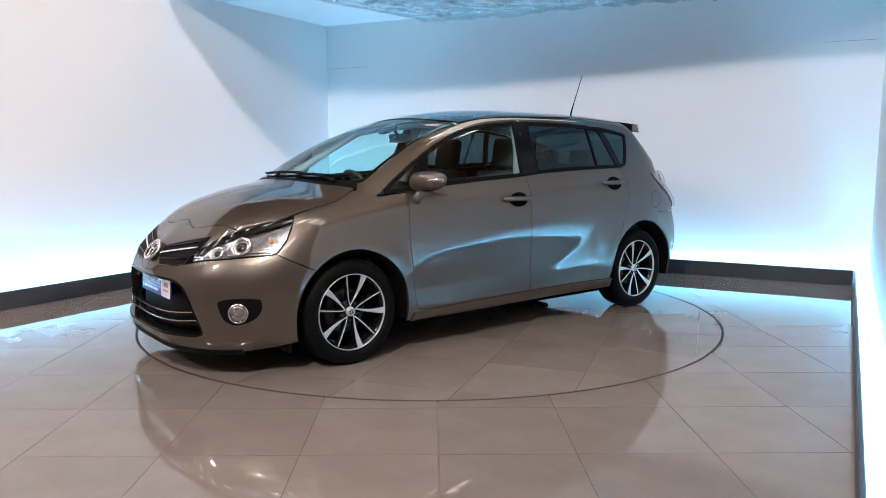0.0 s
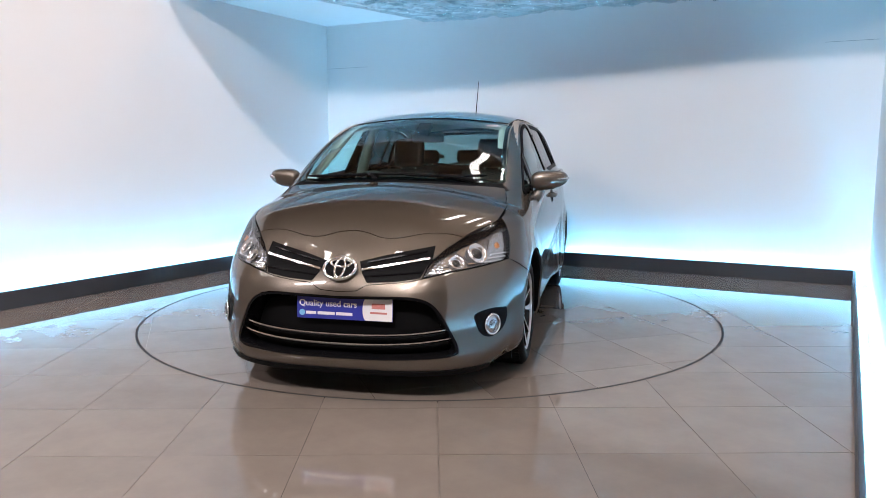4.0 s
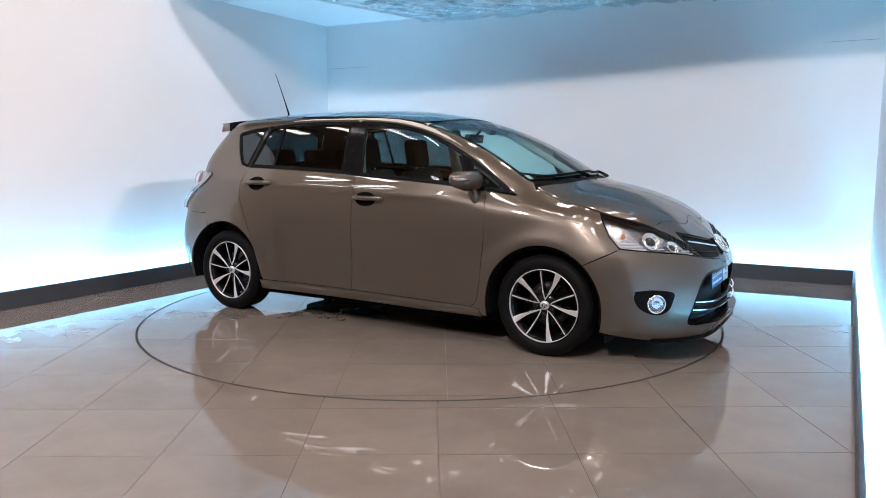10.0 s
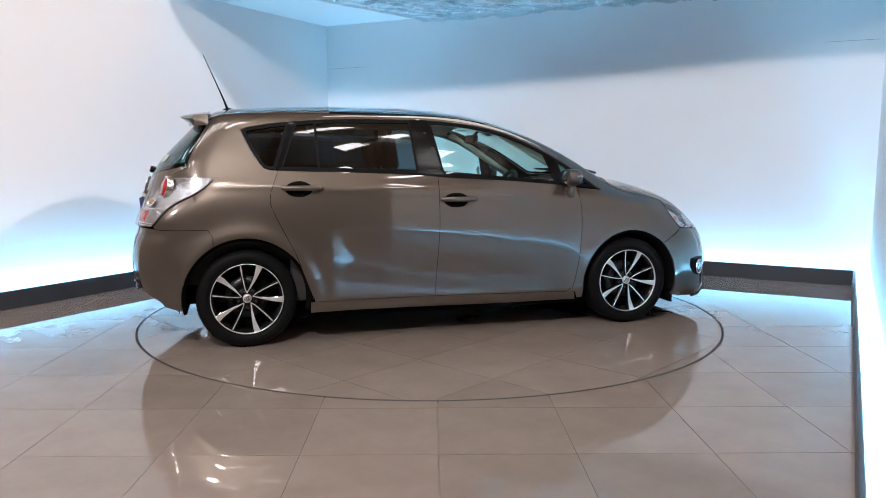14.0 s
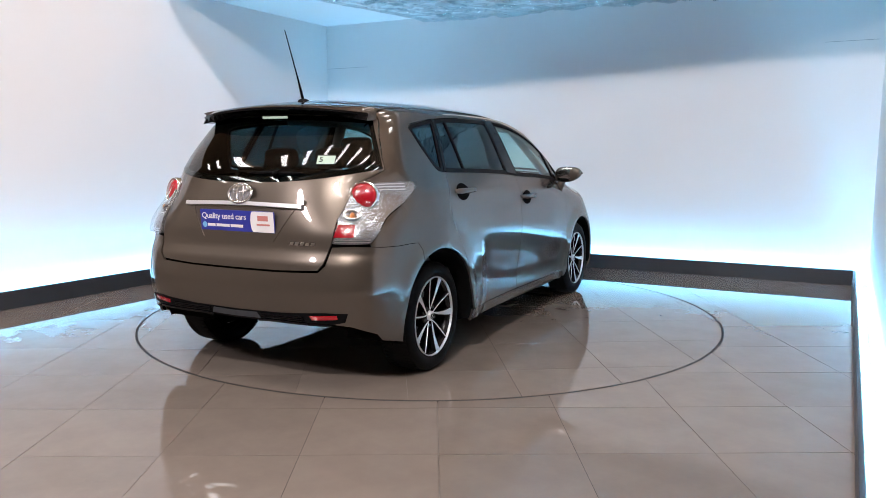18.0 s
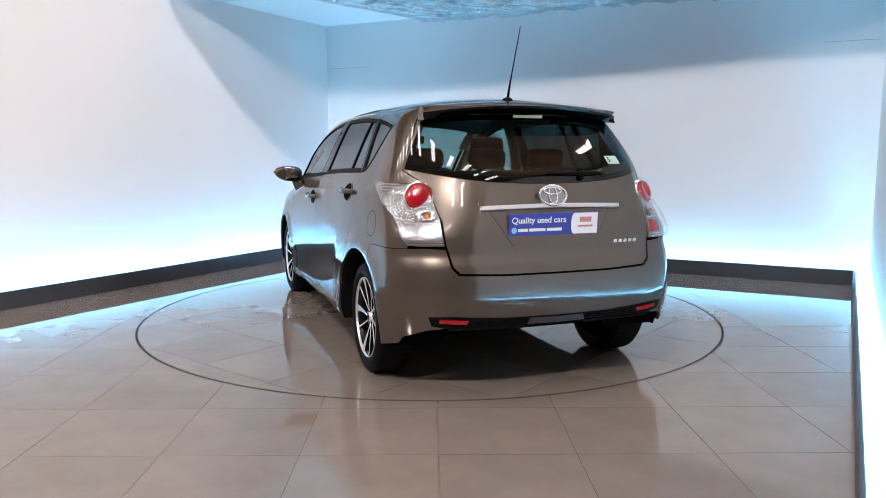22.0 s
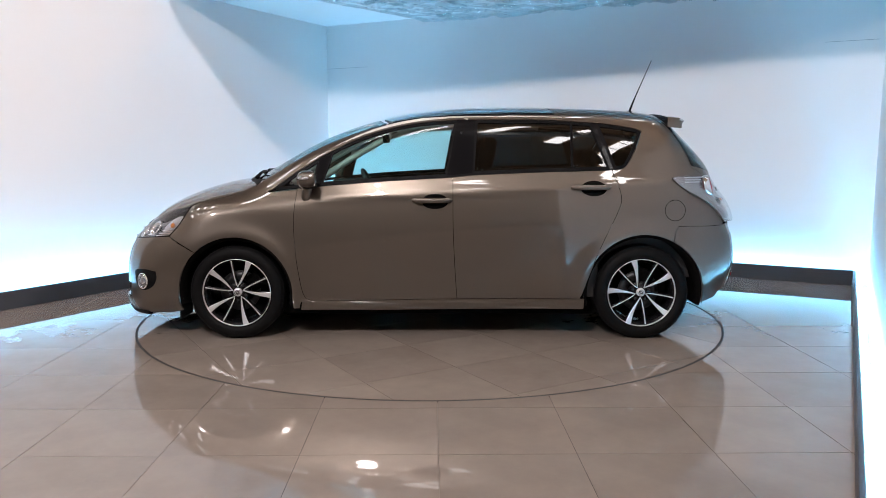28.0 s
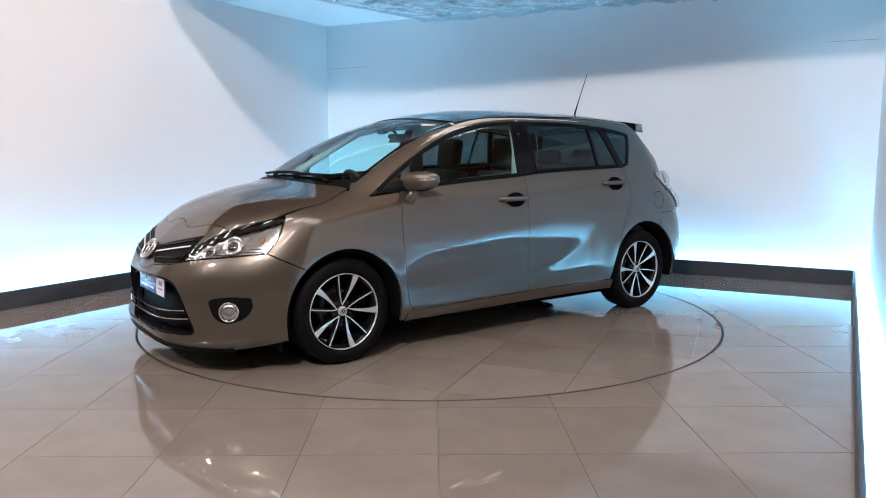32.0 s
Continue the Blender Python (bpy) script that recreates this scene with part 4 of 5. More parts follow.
def on_end(y, z, way=1, offset=0.0):
    """The pose on the nose or tail at y, z whose z axis points outwards and whose y axis points up."""
    p = from_end([(y, z)], way)[0]
    n = Vector(gradient(p[None])[0])
    up = Vector((0, 0, 1))
    x = up.cross(n).normalized()
    yv = n.cross(x)
    m = Matrix((x, yv, n)).transposed().to_4x4()
    m.translation = Vector(p) + n * offset
    return m


def letters(text, size, m, mat, parent, name="lettering", depth=0.0015, label=""):
    cu = bpy.data.curves.new(name, "FONT")
    cu.body, cu.size, cu.extrude, cu.align_x, cu.align_y = text, size, depth, "LEFT", "CENTER"
    cu.offset = size * 0.012
    tmp = bpy.data.objects.new("tmp", cu)
    scene.collection.objects.link(tmp)
    me = bpy.data.meshes.new_from_object(tmp.evaluated_get(bpy.context.evaluated_depsgraph_get()))
    bpy.data.objects.remove(tmp)
    me.name = name
    me.materials.clear()
    me.materials.append(mat)
    ob = new(name, me)
    ob.parent = parent
    ob.matrix_basis = m
    return tagged(ob, label) if label else ob


def emblem(m, r, parent, field, label, wide=1.32):
    """A plain chrome oval badge: a dark field, an outer ring and two crossed inner ovals."""
    def ringed(rx, ry, wid, z, c=(0, 0)):
        pts = [(c[0] + rx * math.cos(2 * math.pi * k / 40), c[1] + ry * math.sin(2 * math.pi * k / 40), z) for k in range(40)]
        bm = tube(pts, wid, 8, True)
        return bm
    base = part("badge", prism(ellipse(0, 0, r * wide, r), 0.006), field, parent, label)
    base.matrix_basis = m
    for rx, ry, w, c in ((r * wide, r, r * 0.15, (0, 0)), (r * wide * 0.31, r * 0.86, r * 0.105, (0, 0)), (r * wide * 0.65, r * 0.34, r * 0.105, (0, r * 0.46))):
        part("oval", ringed(rx, ry, w, 0.008, c), M_CHROME, base, "chrome oval", smooth=True)
    return base


def number_plate(y, z, way, offset, lean=0.0):
    m = on_end(0.0, z, way, 0)
    x = from_end([(0.0, z)], way)[0][0] + offset * way
    rot = pose(0, 0, 0, 90, 0, 90 if way > 0 else -90)
    m = Matrix.Translation((x, y, z)) @ rot @ pose(0, 0, 0, lean, 0, 0)
    plate = part("number_plate", prism([(-0.262, -0.058), (0.262, -0.058), (0.262, 0.058), (-0.262, 0.058)], 0.008, None, 0.002), M_BLUE, CAR, "blue and white dealer plate with white lettering")
    plate.matrix_basis = m
    white = [(0.262 - 0.002, -0.056), (0.26, 0.056)] + [(0.118 - 0.018 * math.cos(a), 0.056 * math.sin(a)) for a in np.linspace(math.pi / 2, -math.pi / 2, 12)]
    part("white_field", prism(white, 0.0012, pose(0, 0, 0.008)), M_WHITE, plate, "white end field")
    letters("Quality used cars", 0.0455, pose(-0.250, 0.022, 0.0085), M_WHITE, plate, depth=0.0008, label="white words on blue")
    for x0, x1 in ((-0.212, -0.155), (-0.147, -0.052), (-0.044, 0.045)):
        part("print_bar", prism([(x0, -0.036), (x1, -0.036), (x1, -0.020), (x0, -0.020)], 0.0008, pose(0, 0, 0.0082)), M_WHITE, plate, "white printed bar")
    part("print_dot", prism(ellipse(-0.233, -0.028, 0.016, 0.016, 20), 0.0008, pose(0, 0, 0.0082)), M_CYAN, plate, "light blue dot")
    part("print_mark", prism([(0.150, 0.006), (0.222, 0.006), (0.222, 0.034), (0.150, 0.034)], 0.0006, pose(0, 0, 0.0095)), M_PINK, plate, "pale red printed mark")
    part("print_bar", prism([(0.142, -0.020), (0.232, -0.020), (0.232, -0.010), (0.142, -0.010)], 0.0006, pose(0, 0, 0.0095)), M_PINK, plate, "pale red printed bar")
    return plate


def build_front():
    mouth = curve([(0.0, 0.548), (0.22, 0.552), (0.36, 0.553), (0.455, 0.535), (0.52, 0.482), (0.58, 0.37), (0.615, 0.28), (0.595, 0.248), (0.50, 0.242), (0.25, 0.232), (0.0, 0.228)], 4)
    mouth = mouth + [(-y, z) for y, z in mouth[::-1]][1:-1]
    half = ([(0.0, 0.572), (0.10, 0.578), (0.15, 0.607), (0.28, 0.618), (0.38, 0.630)] + [LAMP_F[0]] + LAMP_F[:8:-1])
    right = fy([(y, z) for y, z in half]) + fx([(1.654, 0.604)]) + fx(arc(1.39, 0.32, ARCH_F, 43, -12, 10)) + fx([(1.755, 0.20)]) + fy([(0.78, 0.165), (0.70, 0.155), (0.35, 0.145), (0.0, 0.145)])
    left = [(-a, b) for a, b in right[::-1]][1:-1]
    bumper = panel("front_bumper", "front", right + left, M_PAINT, CAR, holes=[fy(mouth)], step=0.03)
    # painted nose round the upper grille
    top = [tuple(q) for q in unroll("front", skin("top", HOOD_NOSE))]
    lamp_edge = LAMP_F[4::-1]
    below = half[4:0:-1] + [half[0]] + [(-y, z) for y, z in half[1:5]]
    nose_line = top[::-1][:] + fy(lamp_edge[1:]) + fy(below) + fy([(-y, z) for y, z in lamp_edge[1:]][::-1])
    panel("nose_panel", "front", nose_line, M_PAINT, CAR, step=0.025)
    # behind the mouth
    panel("lower_grille", "front", fy([(y * 1.06, 0.40 + (z - 0.40) * 1.10) for y, z in mouth]), M_BLACK, bumper, "black lower grille", offset=-0.105, gap=0, rim=0)
    band("mouth_edge", "front", fy(mouth), 0.012, M_GLOSSBLACK, bumper, offset=-0.004, label="gloss black edge of the air intake", rim=0.10)
    for z0, w in ((0.352, 0.60), (0.303, 0.615)):
        line = fy([(y, z0 + 0.085 * (y / 0.6) ** 2 * 0.42) for y in np.linspace(-w, w, 40)])
        band("chrome_strip", "front", line, 0.007, M_CHROME, bumper, offset=-0.020, closed=False, label="thin chrome strip across the intake", rim=0.008)
    for z0 in (0.325, 0.275):
        line = fy([(y, z0 + 0.03 * (y / 0.6) ** 2) for y in np.linspace(-0.59, 0.59, 40)])
        band("slat", "front", line, 0.016, M_BLACK, bumper, offset=-0.060, closed=False, label="black intake slat", rim=0.02)
    band("chin", "front", fy([(y, 0.160) for y in np.linspace(-0.74, 0.74, 44)]), 0.024, M_BLACK, bumper, offset=0.008, closed=False, label="black chin spoiler", rim=0.02)
    number_plate(0.02, 0.474, 1, -0.068, -3)
    # upper grille with the badge
    for s in (1, -1):
        g = [(0.150, 0.618), (0.118, 0.66), (0.092, 0.716), (0.20, 0.742), (0.32, 0.766), (0.462, 0.792), (0.462, 0.728), (0.438, 0.69), (0.418, 0.642), (0.28, 0.624)]
        gr = panel("upper_grille", "front", fy([(y * s, z) for y, z in g]), M_BLACK, CAR, "black upper grille", offset=0.003, gap=0, rim=0.006, step=0.025)
        line = fy([(s * y, 0.672 + (y - 0.1) * 0.165) for y in np.linspace(0.112, 0.448, 20)])
        band("chrome_bar", "front", line, 0.009, M_CHROME, gr, offset=0.012, closed=False, label="chrome grille bar", rim=0.012)
        for dz in (-0.030, 0.032):
            line = fy([(s * y, 0.672 + dz + (y - 0.1) * 0.165 * (1.1 if dz > 0 else 0.5)) for y in np.linspace(0.135, 0.43, 16)])
            band("grille_slat", "front", line, 0.006, M_GLOSSBLACK, gr, offset=0.009, closed=False, label="black grille slat", rim=0.008)
        headlight(s)
        fog_light(s)
    emblem(on_end(0, 0.678, 1, 0.006), 0.065, CAR, M_BLACK, "round dark badge with chrome ovals")


def headlight(s):
    lamp_line = fy([(y * s, z) for y, z in [tuple(q) for q in LAMP_F]])
    back = panel("headlight", "front", lamp_line, M_HOUSING, CAR, "clear wrap-round headlight with a projector lens", offset=-0.030, gap=0.002, rim=0, step=0.02)
    band("bezel", "front", lamp_line, 0.006, M_GLOSSBLACK, back, offset=0.001, label="black headlight surround", rim=0.03)
    top = [(0.47, 0.735), (0.52, 0.782), (0.59, 0.829), (0.69, 0.879), (0.748, 0.914), (0.768, 0.893), (0.735, 0.855), (0.668, 0.822), (0.565, 0.782), (0.50, 0.745)]
    panel("eyebrow", "front", fy([(y * s, z) for y, z in top]), M_GLOSSBLACK, back, "black upper strip of the headlight", offset=-0.010, gap=0, rim=0.004, step=0.02)
    for line, off in ((((0.708, 0.698), (0.812, 0.712), (0.808, 0.780), (0.782, 0.848), (0.745, 0.852), (0.722, 0.82), (0.722, 0.76)), -0.022),
                      (((0.470, 0.662), (0.56, 0.674), (0.64, 0.686), (0.636, 0.70), (0.548, 0.694), (0.476, 0.682)), -0.016),
                      (((0.50, 0.70), (0.545, 0.705), (0.55, 0.752), (0.52, 0.742)), -0.022),
                      (((0.612, 0.745), (0.632, 0.80), (0.60, 0.79), (0.572, 0.768)), -0.024)):
        panel("reflector", "front", fy([(y * s, z) for y, z in line]), M_REFLECT, back, "silver lamp reflector", offset=off, gap=0, rim=0.008, step=0.02)
    for y, z, r, d in ((0.672, 0.752, 0.034, -0.024), (0.582, 0.716, 0.024, -0.026)):
        m = on_end(y * s, z, 1, d)
        cup = lathe([(r * 1.75, 0.020), (r * 1.62, 0.024), (r * 1.30, 0.008), (r * 1.05, 0.003), (r * 1.0, 0.010), (r * 0.92, 0.010)], 32)
        cup.transform(m @ pose(0, 0, 0, 90, 0, 0))
        part("projector_ring", cup, M_CHROME, back, "chrome projector ring", smooth=True)
        bm = bmesh.new()
        bmesh.ops.create_uvsphere(bm, u_segments=24, v_segments=14, radius=r * 0.95)
        bm.transform(m @ Matrix.Diagonal((1, 1, 0.55, 1)))
        part("projector_lens", bm, M_SUNROOF, back, "dark glass projector lens", smooth=True)
    m = on_end(0.762 * s, 0.785, 1, -0.024)
    bm = prism(ellipse(0, 0, 0.013, 0.017, 16), 0.012, m, 0.004)
    part("indicator_bulb", bm, M_AMBER, back, "amber turn signal")
    for z0, y0, y1 in ((0.708, 0.64, 0.80), (0.725, 0.70, 0.808), (0.742, 0.74, 0.808), (0.672, 0.46, 0.55), (0.690, 0.47, 0.545)):
        fin = fy([(s * y, z0) for y in np.linspace(y0, y1, 8)])
        band("lamp_fin", "front", fin, 0.006, M_CHROME, back, offset=-0.012, closed=False, label="bright ridge in the lamp", rim=0.014)
    panel("lens", "front", lamp_line, M_LENS, back, "clear plastic lens", offset=0.003, gap=0.002, rim=0, step=0.025)


def fog_light(s):
    bez = curve([(0.818, 0.462), (0.76, 0.470), (0.685, 0.452), (0.690, 0.40), (0.712, 0.345), (0.755, 0.320), (0.803, 0.350), (0.822, 0.41), (0.818, 0.462)], 4)[:-1]
    b = panel("fog_lamp", "front", fy([(y * s, z) for y, z in bez]), M_BLACK, CAR, "round fog lamp in a black bezel", offset=0.002, gap=0, rim=0.004, step=0.02)
    m = on_end(0.757 * s, 0.386, 1, 0.0)
    cup = lathe([(0.058, 0.002), (0.056, 0.014), (0.050, 0.016), (0.046, 0.008), (0.058, 0.002)], 32)
    cup.transform(m @ pose(0, 0, 0, 90, 0, 0))
    part("lamp_ring", cup, M_CHROME, b, "chrome ring", smooth=True)
    bm = lathe([(0.0, 0.006), (0.02, 0.008), (0.048, 0.012), (0.048, 0.004), (0.0, 0.0)], 32)
    bm.transform(m @ pose(0, 0, 0, 90, 0, 0))
    part("reflector", bm, M_REFLECT, b, "silver reflector", smooth=True)
    bm = bmesh.new()
    bmesh.ops.create_uvsphere(bm, u_segments=24, v_segments=12, radius=0.048)
    bm.transform(m @ Matrix.Translation((0, 0, 0.012)) @ Matrix.Diagonal((1, 1, 0.25, 1)))
    part("lens", bm, M_LENS, b, "clear round lens", smooth=True)


def build_rear():
    up = curve([(0.0, 1.492), (0.3, 1.484), (0.575, 1.466)], 5)
    low = curve([(0.724, 1.188), (0.57, 1.155), (0.39, 1.130), (0.18, 1.116), (0.0, 1.113)], 5)
    win = up + low
    win = win + [(-y, z) for y, z in win[::-1]][1:-1]
    gate_half = up[:-1] + GATE_EDGE + [(0.63, 1.05), (0.605, 0.92), (0.60, 0.80), (0.575, 0.70), (0.545, 0.668), (0.30, 0.657), (0.0, 0.655)]
    gate = gate_half + [(-y, z) for y, z in gate_half[::-1]][1:-1]
    tg = panel("tailgate", "rear", fy(gate, -1), M_PAINT, CAR, holes=[fy([(y * 0.985, 1.30 + (z - 1.30) * 0.985) for y, z in win], -1)], step=0.035)
    panel("rear_screen", "rear", fy(win, -1), M_REARGLASS, tg, "dark privacy glass rear window", offset=0.002, gap=0.002, rim=0.004, step=0.04)
    band("screen_edge", "rear", fy(win, -1), 0.03, M_GLOSSBLACK, tg, offset=0.0005, label="black border of the rear window", rim=0)
    # plate recess, chrome strip, badge
    rec = [(0.37, 0.985), (0.25, 0.800), (-0.25, 0.800), (-0.37, 0.985)]
    band("plate_recess", "rear", fy(densify(rec, 0.03), -1), 0.010, M_PAINT, tg, offset=0.004, label="raised edge round the plate", rim=0.004)
    line = fy([(y, 0.996 - 0.010 * (y / 0.42) ** 2) for y in np.linspace(-0.408, 0.408, 40)], -1)
    band("chrome_strip", "rear", line, 0.020, M_ALLOY, tg, offset=0.022, closed=False, label="chrome strip above the plate", rim=0.024)
    line = fy([(y, 1.018 - 0.008 * (y / 0.42) ** 2) for y in np.linspace(-0.415, 0.415, 40)], -1)
    band("strip_ledge", "rear", line, 0.024, M_PAINT, tg, offset=0.016, closed=False, rim=0.016)
    emblem(on_end(0, 1.046, -1, 0.018), 0.053, tg, M_HOUSING, "oval badge of chrome ovals", 1.5)
    number_plate(0.005, 0.905, -1, 0.008, 4)
    for i, y in enumerate((-0.372, -0.404, -0.436, -0.468, -0.500)):
        m = on_end(y, 0.800, -1, 0.001)
        part("model_mark", prism([(-0.014, -0.009), (0.008, -0.009), (0.014, 0.009), (-0.008, 0.009)], 0.003, m, 0.001), M_CHROME, tg, "small chrome bar of the model mark")
    # spoiler over the window
    n = 26
    bm = bmesh.new()
    rows = []
    for k in range(n + 1):
        y = -0.60 + 1.2 * k / n
        e = 1 - (abs(y) / 0.60) ** 4
        xf = -1.60
        zt = float(TOP(np.array([xf]))[0]) - 0.13 * y * y - 0.006
        tip = -1.69 - 0.11 * e
        lift = 0.006 * (abs(y) / 0.6) ** 2
        prof = [(xf, zt + 0.008), (-1.69, zt - 0.004 + lift), (tip + 0.02, zt - 0.020 + lift), (tip, zt - 0.030 + lift), (tip + 0.006, zt - 0.042 + lift), (-1.70, zt - 0.066), (xf, zt - 0.06)]
        rows.append([bm.verts.new((a, y, c)) for a, c in prof])
    low = bmesh.new()
    under = [[low.verts.new(v.co) for v in row[3:]] + [low.verts.new(row[0].co)] for row in rows]
    for p, q in zip(rows, rows[1:]):
        for i in range(3):
            bm.faces.new((p[i], p[i + 1], q[i + 1], q[i]))
    for p, q in zip(under, under[1:]):
        for i in range(4):
            low.faces.new((p[i], p[i + 1], q[i + 1], q[i]))
    bm.faces.new(rows[0])
    bm.faces.new(rows[-1])
    for b in (bm, low):
        for v in [v for v in b.verts if not v.link_faces]:
            b.verts.remove(v)
        bmesh.ops.recalc_face_normals(b, faces=b.faces[:])
    sp = part("spoiler", bm, M_PAINT, tg, "body-coloured roof spoiler", smooth=True)
    # black here stands for the dark reflection in the underside
    part("spoiler_underside", low, M_GLOSSBLACK, sp, "spoiler underside, black for its dark reflection", smooth=False)
    bm = box_bm(-0.004, 0.004, -0.09, 0.09, -0.008, 0.008, 0.002)
    bm.transform(pose(-1.742, 0, 1.478))
    part("brake_light", bm, M_STICKER, sp, "pale high brake light")
    # wiper
    rest = from_end([(y, 1.168 - 0.05 * (y + 0.18) ** 2) for y in np.linspace(0.0, -0.36, 9)], -1) + np.array([-0.012, 0, 0])
    bm = tube([tuple(q) for q in rest], [0.003, 0.006, 0.008, 0.009, 0.010, 0.010, 0.009, 0.007, 0.004], 8)
    wiper = part("rear_wiper", bm, M_BLACK, tg, "black rear wiper", smooth=True)
    p0 = from_end([(-0.20, 1.150)], -1)[0] + np.array([-0.016, 0, 0])
    bm = tube([tuple(p0), tuple(rest[5] + np.array([-0.012, 0, 0.006])), tuple(rest[4] + np.array([-0.004, 0, 0.002]))], [0.020, 0.014, 0.008], 10)
    part("arm", bm, M_BLACK, wiper, "", smooth=True)
    # stickers
    m = on_end(-0.46, 1.235, -1, 0.004)
    part("sticker", prism([(-0.05, -0.028), (0.05, -0.028), (0.05, 0.028), (-0.05, 0.028)], 0.001, m), M_STICKER, tg, "small green and white sticker")
    letters("5", 0.05, m @ pose(-0.040, 0, 0.0012), M_BLACK, tg, "sticker_digit", 0.0003, "black digit on the sticker")
    # bumper
    half = [(0.0, 0.648), (0.30, 0.650), (0.55, 0.660), (0.585, 0.695), (0.605, 0.79), (0.70, 0.795), (0.79, 0.79)]
    right = fy(half, -1) + fx(REAR_SEAM[::-1], 1, -1) + fx(arc(-1.39, 0.32, ARCH_R, 120, 187, 12), 1, -1) + fx([(-1.79, 0.262), (-1.90, 0.285)], 1, -1) + fy([(0.80, 0.325), (0.70, 0.372), (0.60, 0.385), (0.30, 0.380), (0.0, 0.376)], -1)
    left = [(-a, b) for a, b in right[::-1]][1:-1]
    bumper = panel("rear_bumper", "rear", right + left, M_PAINT, CAR, step=0.032)
    dif = [(0.0, 0.425), (0.30, 0.430), (0.58, 0.450), (0.70, 0.448), (0.68, 0.40), (0.60, 0.383), (0.30, 0.377), (0.0, 0.373)]
    dif = dif + [(-y, z) for y, z in dif[::-1]][1:-1]
    panel("lower_valance", "rear", fy(dif, -1), M_BLACK, bumper, "black lower bumper insert", offset=0.003, gap=0, rim=0.02, step=0.03)
    for s in (1, -1):
        for z0 in (0.398, 0.408, 0.418):
            line = fy([(s * y, z0) for y in np.linspace(0.18, 0.46, 10)], -1)
            band("vent_slat", "rear", line, 0.006, M_GLOSSBLACK, bumper, offset=0.008, closed=False, label="black vent slat", rim=0.005)
        pad = [(0.001, 0.416), (0.155, 0.420), (0.17, 0.388), (0.001, 0.385)]
        panel("valance_pad", "rear", fy([(s * y, z) for y, z in pad], -1), M_PLINTH, bumper, "dark grey middle of the bumper insert", offset=0.007, gap=0, rim=0.006, step=0.02)
        line = fy([(s * y, 0.384 - 0.004 * (y < 0.2)) for y in np.linspace(0.16, 0.60, 14)], -1)
        band("valance_edge", "rear", line, 0.012, M_GLOSSBLACK, bumper, offset=0.012, closed=False, label="glossy lower edge", rim=0.01)
        ref = [(0.50, 0.428), (0.645, 0.438), (0.648, 0.418), (0.51, 0.408)]
        panel("reflector", "rear", fy([(s * y, z) for y, z in ref], -1), M_REDLENS, bumper, "red rear reflector", offset=0.008, gap=0, rim=0.006, step=0.02)
        tail_light(s)


def tail_light(s):
    # rear face outline by y, z and the wrap round the side by x, z
    face = fy([(s * y, z) for y, z in ((0.645, 1.118), (0.628, 1.05), (0.612, 0.93), (0.606, 0.803))], -1)
    bottom = fy([(s * 0.70, 0.801), (s * 0.775, 0.803)], -1)
    side = fx([q for q in LAMP_R_SIDE[::-1]], s, -1)
    side = side[::-1][0:]
    line = face + bottom + [tuple(q) for q in side]
    lamp = panel("tail_light", "rear", line, M_CLEARLAMP, CAR, "clear tail light with a round red lens", offset=0.012, gap=0.003, rim=0.03, step=0.02)
    panel("lens", "rear", line, M_LENS, lamp, "clear outer lens", offset=0.034, gap=0.005, rim=0.022, step=0.025)
    m = on_end(0.682 * s, 1.043, -1, 0.010)
    out = (Vector(m.col[2][:3]) + Vector((-1.1, 0, 0))).normalized()
    side = Vector((0, 0, 1)).cross(out).normalized()
    at = m.translation.copy()
    m = Matrix((side, out.cross(side), out)).transposed().to_4x4()
    m.translation = at + out * 0.006
    bm = lathe([(0.0, 0.022), (0.036, 0.020), (0.058, 0.013), (0.068, 0.004), (0.068, -0.03)], 36)
    bm.transform(m @ pose(0, 0, 0, 90, 0, 0))
    part("brake_lens", bm, M_REDLENS, lamp, "round domed red lens", smooth=True)
    bm = lathe([(0.068, -0.010), (0.072, 0.010), (0.078, 0.008), (0.082, -0.03)], 36)
    bm.transform(m @ pose(0, 0, 0, 90, 0, 0))
    part("lens_ring", bm, M_CHROME, lamp, "silver ring", smooth=True)
    sq = [(0.622, 0.898), (0.700, 0.898), (0.705, 0.838), (0.612, 0.838)]
    if s < 0:
        panel("fog_lens", "rear", fy([(s * y, z) for y, z in sq], -1), M_REDLENS, lamp, "red ribbed fog lens", offset=0.014, gap=0, rim=0.004, step=0.02)
    m = on_end(0.670 * s, 0.946, -1, 0.012)
    bowl = lathe([(0.050, 0.012), (0.044, 0.014), (0.030, 0.004), (0.016, 0.0)], 28)
    bowl.transform(m @ Matrix.Diagonal((1, 0.62, 1, 1)) @ pose(0, 0, 0, 90, 0, 0))
    part("signal_bowl", bowl, M_CHROME, lamp, "bright reflector bowl", smooth=True)
    bm = lathe([(0.0, 0.014), (0.011, 0.011), (0.014, 0.0)], 20)
    bm.transform(m @ pose(0, 0, 0, 90, 0, 0))
    part("signal_bulb", bm, M_AMBER, lamp, "amber signal bulb", smooth=True)
    for z0 in (1.105, 1.090, 1.075):
        ln = fx([(x, z0) for x in np.linspace(-1.66, -1.86, 8)], s, -1)
        band("side_rib", "rear", ln, 0.005, M_CHROME, lamp, offset=0.0145, closed=False, rim=0.004)
    for z0 in (0.912, 0.826, 0.814):
        ln = fy([(s * y, z0) for y in np.linspace(0.62, 0.775, 10)], -1)
        band("lens_rib", "rear", ln, 0.004, M_CHROME, lamp, offset=0.0135, closed=False, label="", rim=0.003)


